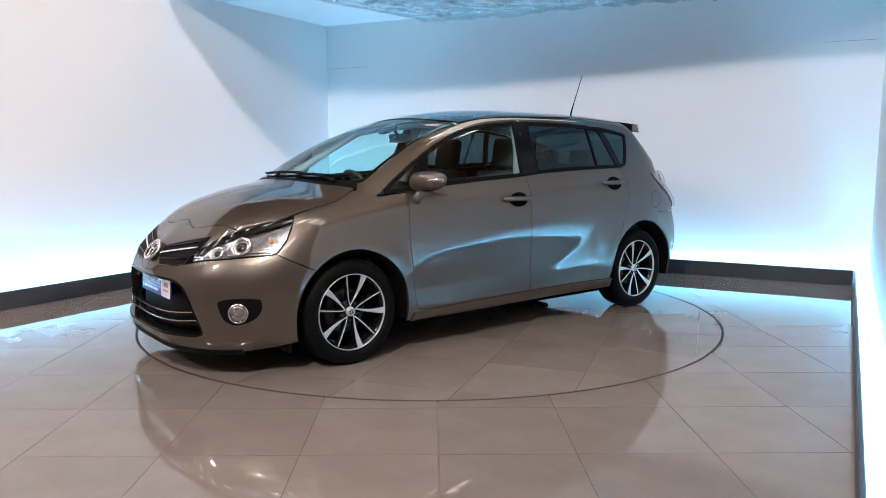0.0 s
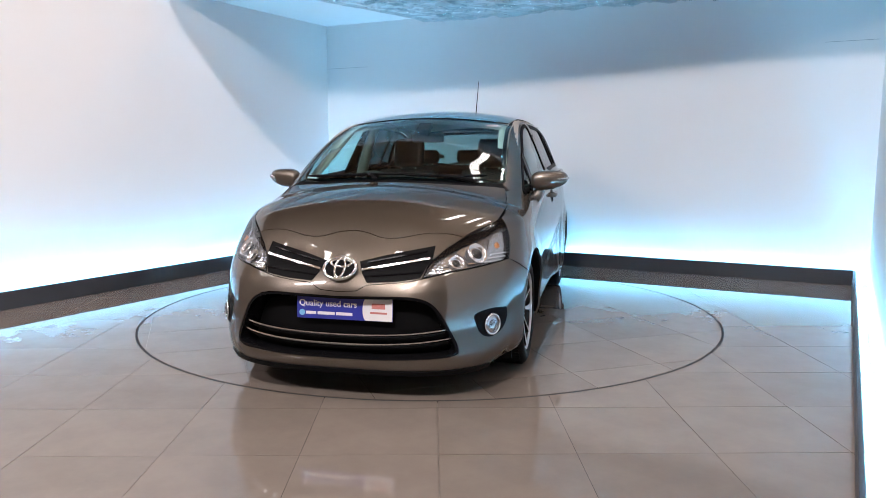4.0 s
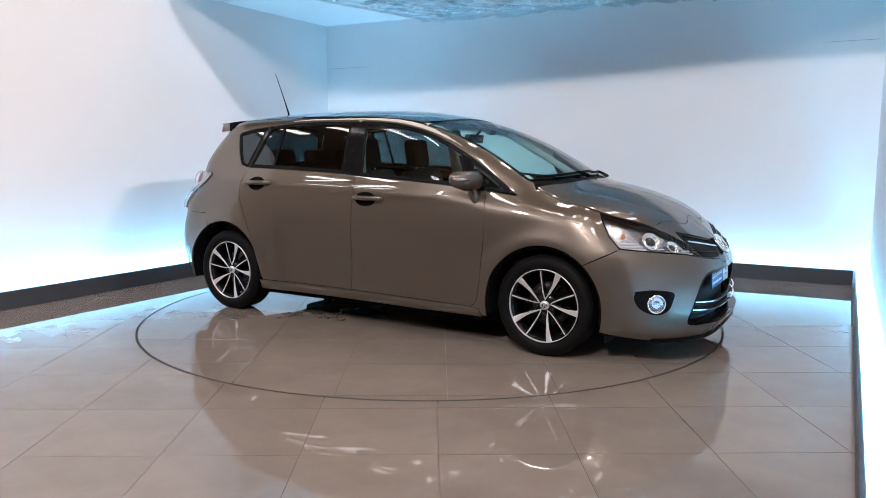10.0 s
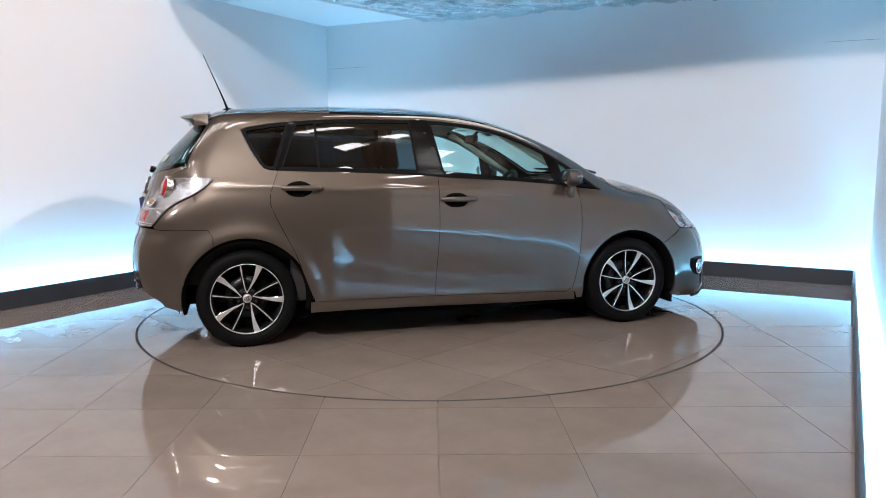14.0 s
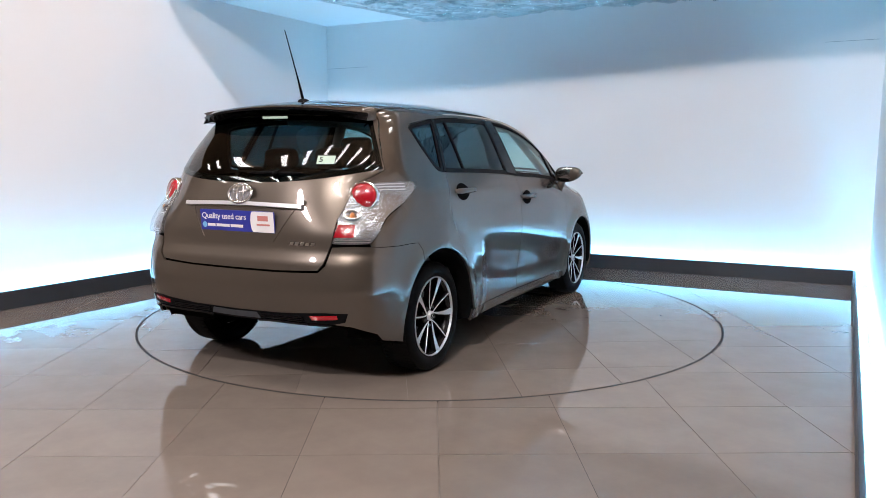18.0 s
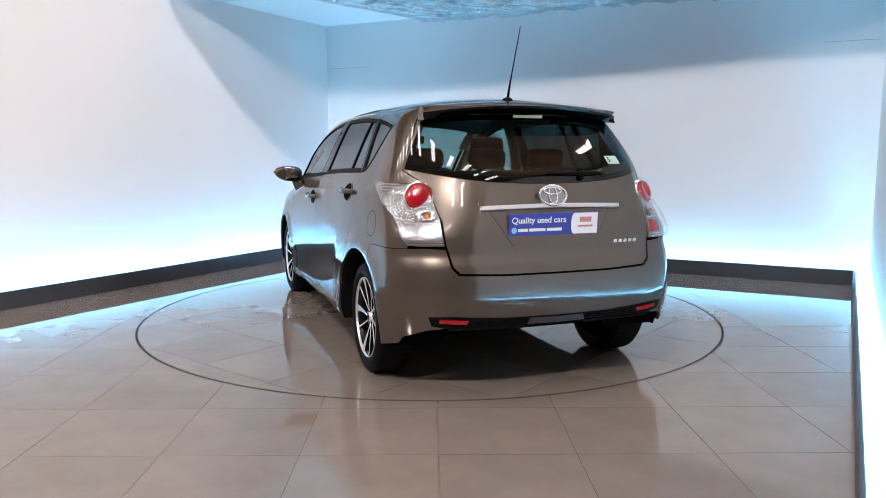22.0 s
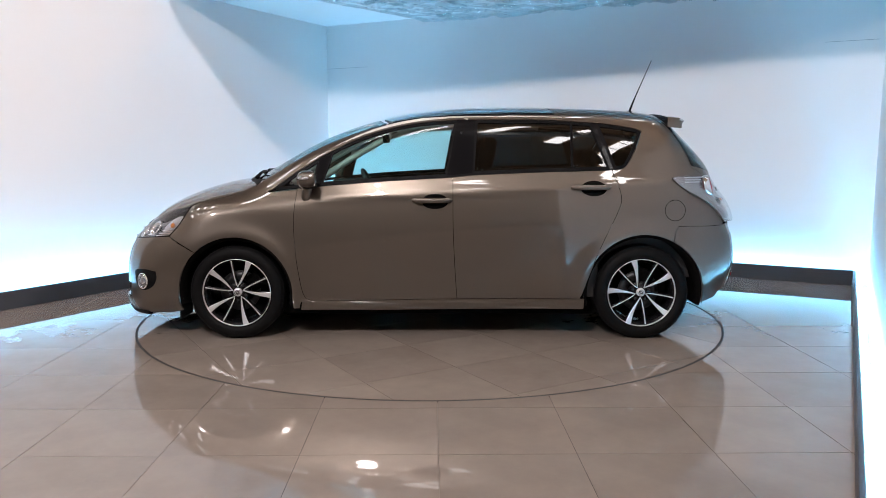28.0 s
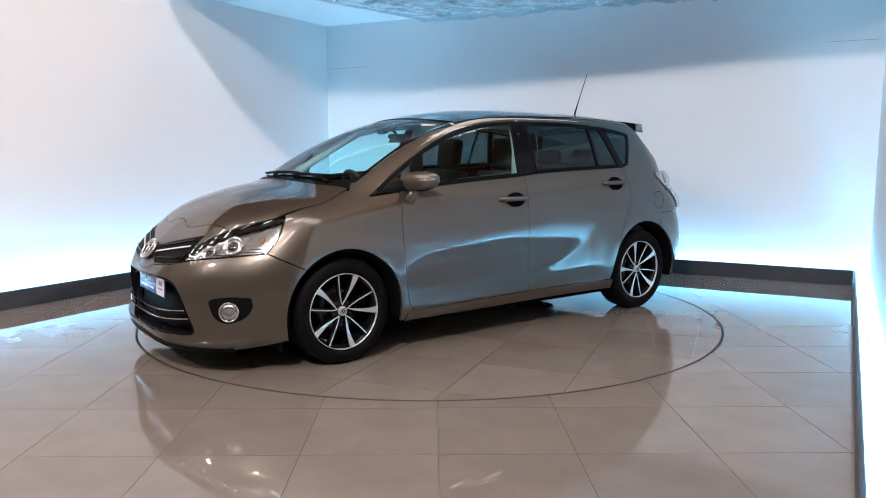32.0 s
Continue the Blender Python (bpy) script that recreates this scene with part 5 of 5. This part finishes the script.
def build_wheels():
    for x, y, s, spin in ((1.39, 0.80, 1, 32.2), (-1.39, 0.79, 1, 68.6), (1.39, -0.80, -1, 29.3), (-1.39, -0.79, -1, 33.0)):
        w = new("wheel")
        w.parent = CAR
        w["label"] = "gloss black alloy wheel with machined silver spokes"
        w.matrix_basis = pose(x, y, 0.322, 0, spin, 0 if s > 0 else 180)
        wheel_parts(w)


def wheel_parts(w):
    """Outer face towards +y; the wheel's middle plane is 0.105 inside it."""
    o = 0.07
    prof = [(0.232, -0.115 + 0.0), (0.250, -0.125), (0.285, -0.128), (0.308, -0.118), (0.320, -0.095), (0.322, -0.06), (0.322, 0.030), (0.320, 0.050), (0.308, 0.068),
            (0.285, 0.078), (0.262, 0.078), (0.248, 0.072), (0.240, 0.062), (0.232, 0.055)]
    tyre = part("tyre", lathe(prof, 72), M_RUBBER, w, "black treaded rubber tyre", smooth=True)
    blocks = bmesh.new()
    for k in range(72):
        for lane, (a, b) in enumerate(((-0.112, -0.066), (0.002 + 0.0, 0.052))):
            m = Matrix.Rotation(2 * math.pi * (k + 0.5 * lane) / 72, 4, "Y") @ pose(0.3215 - 0.004 * 1, (a + b) / 2 - 0.002, 0, 0, 0, 0)
            bmesh.ops.create_cube(blocks, size=1, matrix=m @ Matrix.Diagonal((0.011, b - a, 0.019, 1)))
    tagged(part("tread", blocks, M_RUBBER, tyre, "block tread"), kind="stuff")
    barrel = [(0.232, 0.066), (0.234, 0.060), (0.219, 0.052), (0.210, 0.030), (0.203, -0.10), (0.225, -0.115)]
    part("rim_barrel", lathe(barrel, 64), M_WHEELBLACK, w, "gloss black rim barrel", smooth=True)
    part("rim_edge", lathe([(0.234, 0.060), (0.2345, 0.068), (0.2325, 0.071), (0.2295, 0.070), (0.228, 0.062), (0.2275, 0.054)], 72), M_ALLOY, w, "bright machined rim edge", smooth=True)
    part("brake_disc", lathe([(0.07, -0.03), (0.14, -0.03), (0.14, -0.045), (0.07, -0.045), (0.07, -0.03)], 40), M_BRAKE, w, "grey brake disc", smooth=True)
    bm = box_bm(-0.16, -0.075, -0.06, -0.015, -0.06, 0.06, 0.01)
    part("brake_caliper", bm, M_DARK, w, "dark brake caliper")
    part("back_plate", lathe([(0.0, -0.06), (0.20, -0.06), (0.20, -0.07), (0.0, -0.07)], 40), M_DARK, w, "dark back plate")

    def spoke(angle, stations, mat, name, depth, lift):
        """A spoke through stations of radius, turn in degrees and width."""
        bm = bmesh.new()
        rows = []
        for r, turn, wd in curve(stations, 5):
            a = angle + radians(turn)
            y = 0.036 + 0.026 * (r / 0.228) ** 1.3 + lift
            cx, cz, tx, tz = r * math.cos(a), r * math.sin(a), -math.sin(a), math.cos(a)
            rows.append([bm.verts.new((cx + tx * wd * u, y - d, cz + tz * wd * u)) for u, d in ((-0.5, depth), (-0.5, 0.0015), (-0.42, 0.0), (0.42, 0.0), (0.5, 0.0015), (0.5, depth))])
        for p, q in zip(rows, rows[1:]):
            for i in range(5):
                bm.faces.new((p[i], p[i + 1], q[i + 1], q[i]))
        bm.faces.new(rows[0])
        bm.faces.new(rows[-1])
        bmesh.ops.recalc_face_normals(bm, faces=bm.faces[:])
        part(name, bm, mat, w, "")

    # five pairs: a broad blade and a thin line that meet in a V at the hub, on black spokes
    for k in range(5):
        a = 2 * math.pi * k / 5
        spoke(a, [(0.036, -20, 0.006), (0.062, -8, 0.010), (0.095, -2.0, 0.014), (0.14, 0.5, 0.020), (0.19, 0.8, 0.031), (0.229, 0, 0.042)], M_ALLOY, "spoke", 0.004, 0.0)
        spoke(a, [(0.036, -20, 0.014), (0.062, -8, 0.018), (0.095, -2.0, 0.022), (0.14, 0.5, 0.028), (0.19, 0.8, 0.040), (0.229, 0, 0.052)], M_WHEELBLACK, "spoke_base", 0.03, -0.002)
        spoke(a, [(0.036, -21, 0.006), (0.055, -29, 0.007), (0.085, -31.5, 0.0075), (0.14, -31.5, 0.008), (0.222, -30.5, 0.0085)], M_ALLOY, "thin_spoke", 0.004, 0.0)
        spoke(a, [(0.036, -21, 0.016), (0.055, -29, 0.018), (0.085, -31.5, 0.019), (0.14, -31.5, 0.021), (0.229, -30.5, 0.024)], M_WHEELBLACK, "spoke_base", 0.03, -0.002)
        m = Matrix.Rotation(-(a + radians(16)), 4, "Y") @ pose(0.057, 0.036, 0)
        bm = lathe([(0.0, 0.006), (0.007, 0.006), (0.009, 0.0), (0.009, -0.01)], 6)
        bm.transform(m)
        part("wheel_nut", bm, M_BRAKE, w, "grey wheel nut")
    part("hub", lathe([(0.0, 0.030), (0.07, 0.032), (0.075, 0.02), (0.075, -0.03)], 32), M_WHEELBLACK, w, "gloss black hub", smooth=True)
    cap = part("hub_cap", lathe([(0.0, 0.052), (0.022, 0.051), (0.029, 0.046), (0.030, 0.028)], 32), M_ALLOY, w, "silver hub cap", smooth=True)
    for rx, rz in ((0.020, 0.014), (0.007, 0.013), (0.013, 0.006)):
        bm = tube([(rx * math.cos(2 * math.pi * k / 24), 0.052, rz * math.sin(2 * math.pi * k / 24)) for k in range(24)], 0.0016, 6, True)
        part("cap_mark", bm, M_BLACK, cap, "", smooth=True)


def seat(x, y, z, bench=False, wide=0.5):
    st = new("rear_bench" if bench else "seat")
    st.parent = CAR
    st["label"] = "dark cloth seat"
    st.matrix_basis = pose(x, y, z)
    part("cushion", box_bm(-0.26, 0.26, -wide / 2, wide / 2, 0.0, 0.17, 0.05), M_SEAT, st, smooth=True)
    bm = box_bm(-0.07, 0.07, -wide / 2, wide / 2, 0.0, 0.62, 0.055)
    bm.transform(pose(-0.25, 0, 0.12, 0, -17, 0))
    part("backrest", bm, M_SEAT, st, smooth=True)
    for hy in ((-0.42, 0.0, 0.42) if bench else (0.0,)):
        bm = box_bm(-0.055, 0.055, -0.125 if not bench else -0.12, 0.125 if not bench else 0.12, 0.0, 0.24 if not bench else 0.13, 0.05)
        bm.transform(pose(-0.445, hy, 0.735, 0, -10, 0))
        hr = part("headrest", bm, M_SEAT, st, "padded dark headrest", smooth=True)
        for d in (-0.06, 0.06):
            part("headrest_post", tube([(-0.43, hy + d, 0.70), (-0.45, hy + d, 0.80)], 0.006, 8), M_CHROME, hr, "thin chrome post")


def build_inside():
    part("floor_pan", box_bm(-1.25, 1.75, -0.68, 0.68, 0.135, 0.235, 0.02), M_DARK, CAR, "black underbody")
    bm = box_bm(-1.0, 0.98, -0.80, 0.80, 0.215, 0.30, 0.01)
    part("inner_floor", bm, M_DARK, CAR, "dark cabin floor")
    for s in (1, -1):
        part("inner_door_trim", box_bm(-1.10, 0.94, min(0.72 * s, 0.80 * s), max(0.72 * s, 0.80 * s), 0.28, 1.05, 0.02), M_DASH, CAR, "dark door trim")
        bm = bmesh.new()
        rows = []
        for x in np.linspace(0.78, -0.85, 16):
            zt = float(HEAD(x)) + 0.015
            yy = float(half_width(np.array([x]), np.array([zt]))[0])
            rows.append([bm.verts.new((x, s * (yy - 0.035), zt - 0.045)), bm.verts.new((x, s * (yy - 0.02), zt + 0.01)), bm.verts.new((x, s * (yy - 0.16), zt + 0.03))])
        for p, q in zip(rows, rows[1:]):
            for i in range(2):
                bm.faces.new((p[i], p[i + 1], q[i + 1], q[i]))
        part("inner_rail", bm, M_CREAM, CAR, "cream inner roof rail", smooth=True)
        bm = tube([(-0.13, s * 0.735, 1.03), (-0.17, s * 0.68, 1.30), (-0.19, s * 0.61, 1.50)], [0.05, 0.042, 0.04], 10)
        part("inner_pillar", bm, M_CREAM, CAR, "cream inner pillar trim", smooth=True)
        bm = tube([(1.02, s * 0.70, 1.07), (0.75, s * 0.655, 1.24), (0.42, s * 0.61, 1.43)], [0.03, 0.028, 0.028], 10)
        part("inner_screen_pillar", bm, M_CREAM, CAR, "cream inner screen pillar", smooth=True)
        bm = tube([(-0.15, s * 0.70, 1.42), (-0.16, s * 0.72, 1.2), (-0.17, s * 0.74, 0.9)], 0.012, 8)
        part("seat_belt", bm, M_SEAT, CAR, "dark seat belt")
    # headlining
    bm = bmesh.new()
    rows = []
    for x in np.linspace(0.36, -1.55, 18):
        rows.append([bm.verts.new((x, y, float(TOP(np.array([x]))[0]) - 0.17 * y * y - 0.055)) for y in np.linspace(-0.58, 0.58, 9)])
    for p, q in zip(rows, rows[1:]):
        for i in range(8):
            bm.faces.new((p[i], p[i + 1], q[i + 1], q[i]))
    part("headlining", bm, M_CREAM, CAR, "pale headlining", smooth=True)
    # dashboard
    prof = [(1.18, 1.00), (1.05, 1.015), (0.85, 1.02), (0.72, 1.00), (0.66, 0.93), (0.66, 0.80), (0.78, 0.60), (0.95, 0.45), (1.18, 0.45)]
    bm = bmesh.new()
    rows = [[bm.verts.new((x, y, z + 0.015 * math.exp(-((y + 0.36) / 0.16) ** 2) * (x < 1.0))) for x, z in prof] for y in np.linspace(-0.70, 0.70, 16)]
    for p, q in zip(rows, rows[1:]):
        for i in range(len(prof)):
            bm.faces.new((p[i], p[(i + 1) % len(prof)], q[(i + 1) % len(prof)], q[i]))
    bm.faces.new(rows[0])
    bm.faces.new(rows[-1])
    bmesh.ops.recalc_face_normals(bm, faces=bm.faces[:])
    part("dashboard", bm, M_DASH, CAR, "dark dashboard")
    # steering wheel on the car's right
    m = pose(0.56, -0.36, 0.97, 0, -62, 0)
    bm = tube([(0.185 * math.cos(2 * math.pi * k / 36), 0.185 * math.sin(2 * math.pi * k / 36), 0) for k in range(36)], 0.015, 10, True)
    bm.transform(m)
    sw = part("steering_wheel", bm, M_DASH, CAR, "black steering wheel", smooth=True)
    bm = prism(ellipse(0, 0, 0.075, 0.06, 24), 0.03, m @ pose(0, 0, -0.02), 0.006)
    part("hub", bm, M_DASH, sw)
    for a in (0, 180, 270):
        bm = box_bm(0.05, 0.18, -0.018, 0.018, -0.012, 0.004, 0.004)
        bm.transform(m @ pose(0, 0, 0, 0, 0, a))
        part("spoke", bm, M_DASH, sw)
    part("steering_column", tube([tuple(m @ Vector((0, 0, 0))), (0.85, -0.36, 0.83)], 0.04, 12), M_DASH, CAR)
    seat(0.12, -0.36, 0.42)
    seat(0.12, 0.36, 0.42)
    seat(-0.72, 0.0, 0.44, True, 1.32)
    # inner mirror and sensor box
    bm = box_bm(-0.02, 0.02, -0.12, 0.12, -0.032, 0.032, 0.012)
    bm.transform(pose(0.42, 0, 1.385, 0, 8, 0))
    im = part("inner_mirror", bm, M_BLACK, CAR, "black rear-view mirror", smooth=True)
    part("mirror_stem", tube([(0.43, 0, 1.40), (0.50, 0, 1.475)], 0.012, 8), M_BLACK, im)
    bm = box_bm(-0.06, 0.06, -0.05, 0.05, -0.02, 0.02, 0.01)
    bm.transform(pose(0.53, 0, 1.452, 0, 25, 0))
    part("sensor_box", bm, M_BLACK, im)
    # boot shelf and tailgate trim
    part("boot_trim", box_bm(-1.9, -1.05, -0.70, 0.70, 0.40, 0.98, 0.03), M_DASH, CAR, "dark boot trim")
    # wipers, parked along the foot of the windscreen
    foot = lut([-0.70, -0.45, -0.2, 0.0, 0.2, 0.45, 0.70], [1.215, 1.32, 1.365, 1.375, 1.365, 1.32, 1.215])
    for y0, y1, hub in ((-0.62, 0.14, -0.10), (0.08, 0.58, 0.52)):
        ys = np.linspace(y0, y1, 16)
        pts = skin("top", [(float(foot(y)) - 0.030 - 0.02 * (y - y0) / (y1 - y0), y) for y in ys]) + np.array([0, 0, 0.012])
        w = part("wiper", tube([tuple(q) for q in pts], [0.005] + [0.009] * 14 + [0.005], 8), M_BLACK, CAR, "black windscreen wiper", smooth=True)
        a = skin("top", [(float(foot(hub)) + 0.012, hub)])[0] + np.array([0, 0, 0.010])
        b = pts[9 if hub < 0 else 6]
        part("arm", tube([tuple(a), tuple((a + b) / 2 + np.array([0, 0, 0.008])), tuple(b + np.array([0, 0, 0.006]))], [0.015, 0.011, 0.008], 8), M_BLACK, w, "black wiper arm", smooth=True)
        knob = bmesh.new()
        bmesh.ops.create_uvsphere(knob, u_segments=14, v_segments=8, radius=0.019)
        knob.transform(Matrix.Translation(tuple(a)) @ Matrix.Diagonal((1, 1, 0.6, 1)))
        part("pivot", knob, M_BLACK, w, "", smooth=True)
    c = skin("top", [(1.19, -0.61)])[0] + np.array([-0.02, 0.0, -0.02])
    part("paper_slip", prism([(-0.03, -0.035), (0.03, -0.03), (0.02, 0.035), (-0.03, 0.03)], 0.002, Matrix.Translation(tuple(c)) @ pose(0, 0, 0, 0, 35, 0)), M_WHITE, CAR, "white paper slip behind the windscreen")
    # screen stickers
    c = skin("top", [(0.50, 0.50)])[0]
    n = Vector(gradient(c[None])[0])
    mm = n.to_track_quat("Z", "X").to_matrix().to_4x4()
    mm.translation = Vector(c) - n * 0.001
    part("sticker", prism([(-0.02, -0.05), (0.02, -0.05), (0.02, 0.05), (-0.02, 0.05)], 0.001, mm), M_WHITE, CAR, "small white screen sticker")
    # antenna
    bm = bmesh.new()
    bmesh.ops.create_uvsphere(bm, u_segments=20, v_segments=10, radius=0.036)
    bm.transform(pose(-1.47, 0, 1.578) @ Matrix.Diagonal((1.3, 0.9, 0.7, 1)))
    an = part("antenna", bm, M_BLACK, CAR, "black rod antenna on the roof", smooth=True)
    bm = tube([(-1.475, 0, 1.59), (-1.50, 0, 1.66), (-1.53, 0, 1.735), (-1.635, 0, 1.985)], [0.009, 0.007, 0.004, 0.0025], 8)
    part("rod", bm, M_BLACK, an, "thin flexible rod", smooth=True)
    # fuel flap on the left
    line = ellipse(-1.594, 0.891, 0.072, 0.072, 30)
    band("fuel_flap_edge", "side", line, 0.004, M_DARK, CAR, s=1, offset=0.0012, label="dark round joint of the fuel flap", rim=0, step=0.02)
    # mud flaps ahead of the wheels
    for s in (1, -1):
        for x in (1.79,):
            part("mud_flap", box_bm(x - 0.008, x + 0.008, min(s * 0.60, s * 0.83), max(s * 0.60, s * 0.83), 0.13, 0.26, 0.004), M_BLACK, CAR, "black plastic deflector")


def build_shell():
    """Dark inner skins behind the panels, so that no light comes through the joints."""
    for s in (1, -1):
        side = [(0.99, 1.03), (0.99, 0.30), (0.93, 0.215), (-0.97, 0.225), (-1.0, 0.40), (-1.20, 0.80), (-1.21, 0.95), (-1.17, 1.15), (-0.2, 1.115), (0.5, 1.07)]
        panel("inner_shell", "side", side, M_DARK, CAR, "black inner panel", s=s, offset=-0.022, gap=0, rim=0, step=0.07)
        quarter = [(-1.22, 0.95), (-1.21, 0.80)] + arc(-1.39, 0.32, ARCH_R + 0.02, 60, 178, 12) + [(-1.83, 0.22), (-1.90, 0.5), (-1.94, 0.80), (-1.84, 1.12), (-1.22, 1.15)]
        panel("inner_shell", "side", quarter, M_DARK, CAR, "black inner panel", s=s, offset=-0.028, gap=0, rim=0, step=0.06)
    back = [(0.0, 1.10), (0.62, 1.12), (0.72, 0.95), (0.80, 0.80), (0.80, 0.34), (0.70, 0.38), (0.0, 0.38)]
    back = back + [(-y, z) for y, z in back[::-1]][1:-1]
    panel("inner_shell", "rear", fy(densify(back, 0.06), -1), M_DARK, CAR, "black inner panel", offset=-0.035, gap=0, rim=0, step=0.06)
    nose = [(0.0, 0.80), (0.45, 0.80), (0.70, 0.84), (0.80, 0.70), (0.80, 0.25), (0.70, 0.18), (0.0, 0.16)]
    nose = nose + [(-y, z) for y, z in nose[::-1]][1:-1]
    panel("inner_shell", "front", fy(densify(nose, 0.06)), M_DARK, CAR, "black inner panel", offset=-0.125, gap=0, rim=0, step=0.06)
    hood = [(1.28, 0.70), (1.6, 0.74), (1.9, 0.58), (2.05, 0.3), (2.08, 0.0)]
    hood = hood + [(x, -y) for x, y in hood[::-1]][1:]
    panel("inner_shell", "top", densify(hood, 0.06), M_DARK, CAR, "black inner panel", offset=-0.035, gap=0, rim=0, step=0.07)


build_side(1)
build_side(-1)
build_shell()
build_top()
build_front()
build_rear()
build_wheels()
build_inside()

lay_floor()

# ---------------------------------------------------------------- the turning of table and car
TURN = [(0, -142.2), (0.5, -141.45), (1, -138.9), (1.5, -134.5), (2, -128.7), (3, -116.5), (4, -104.0), (5, -91.5), (6, -78.9), (7, -66.85), (8, -55.0), (9, -43.25),
        (10, -31.9), (11, -20.6), (12, -8.9), (13, 3.0), (14, 14.8), (15, 26.4), (16, 38.2), (17, 50.0), (18, 62.1), (19, 73.95), (20, 85.8), (21, 97.7), (22, 109.4),
        (23, 121.1), (24, 132.8), (25, 144.5), (26, 156.1), (27, 167.7), (28, 179.2), (29, 190.7), (30, 202.3), (30.5, 207.9), (31, 212.5), (31.5, 215.0), (32, 215.9)]
CAR_X, CAR_Y = -0.068, 0.065


def motions():
    walk(TURNTABLE, [(t, pose(0, 0, 0, 0, 0, a)) for t, a in TURN])
    walk(CAR, [(t, pose(0, 0, 0, 0, 0, a) @ pose(CAR_X, CAR_Y, 0.0)) for t, a in TURN])


motions()
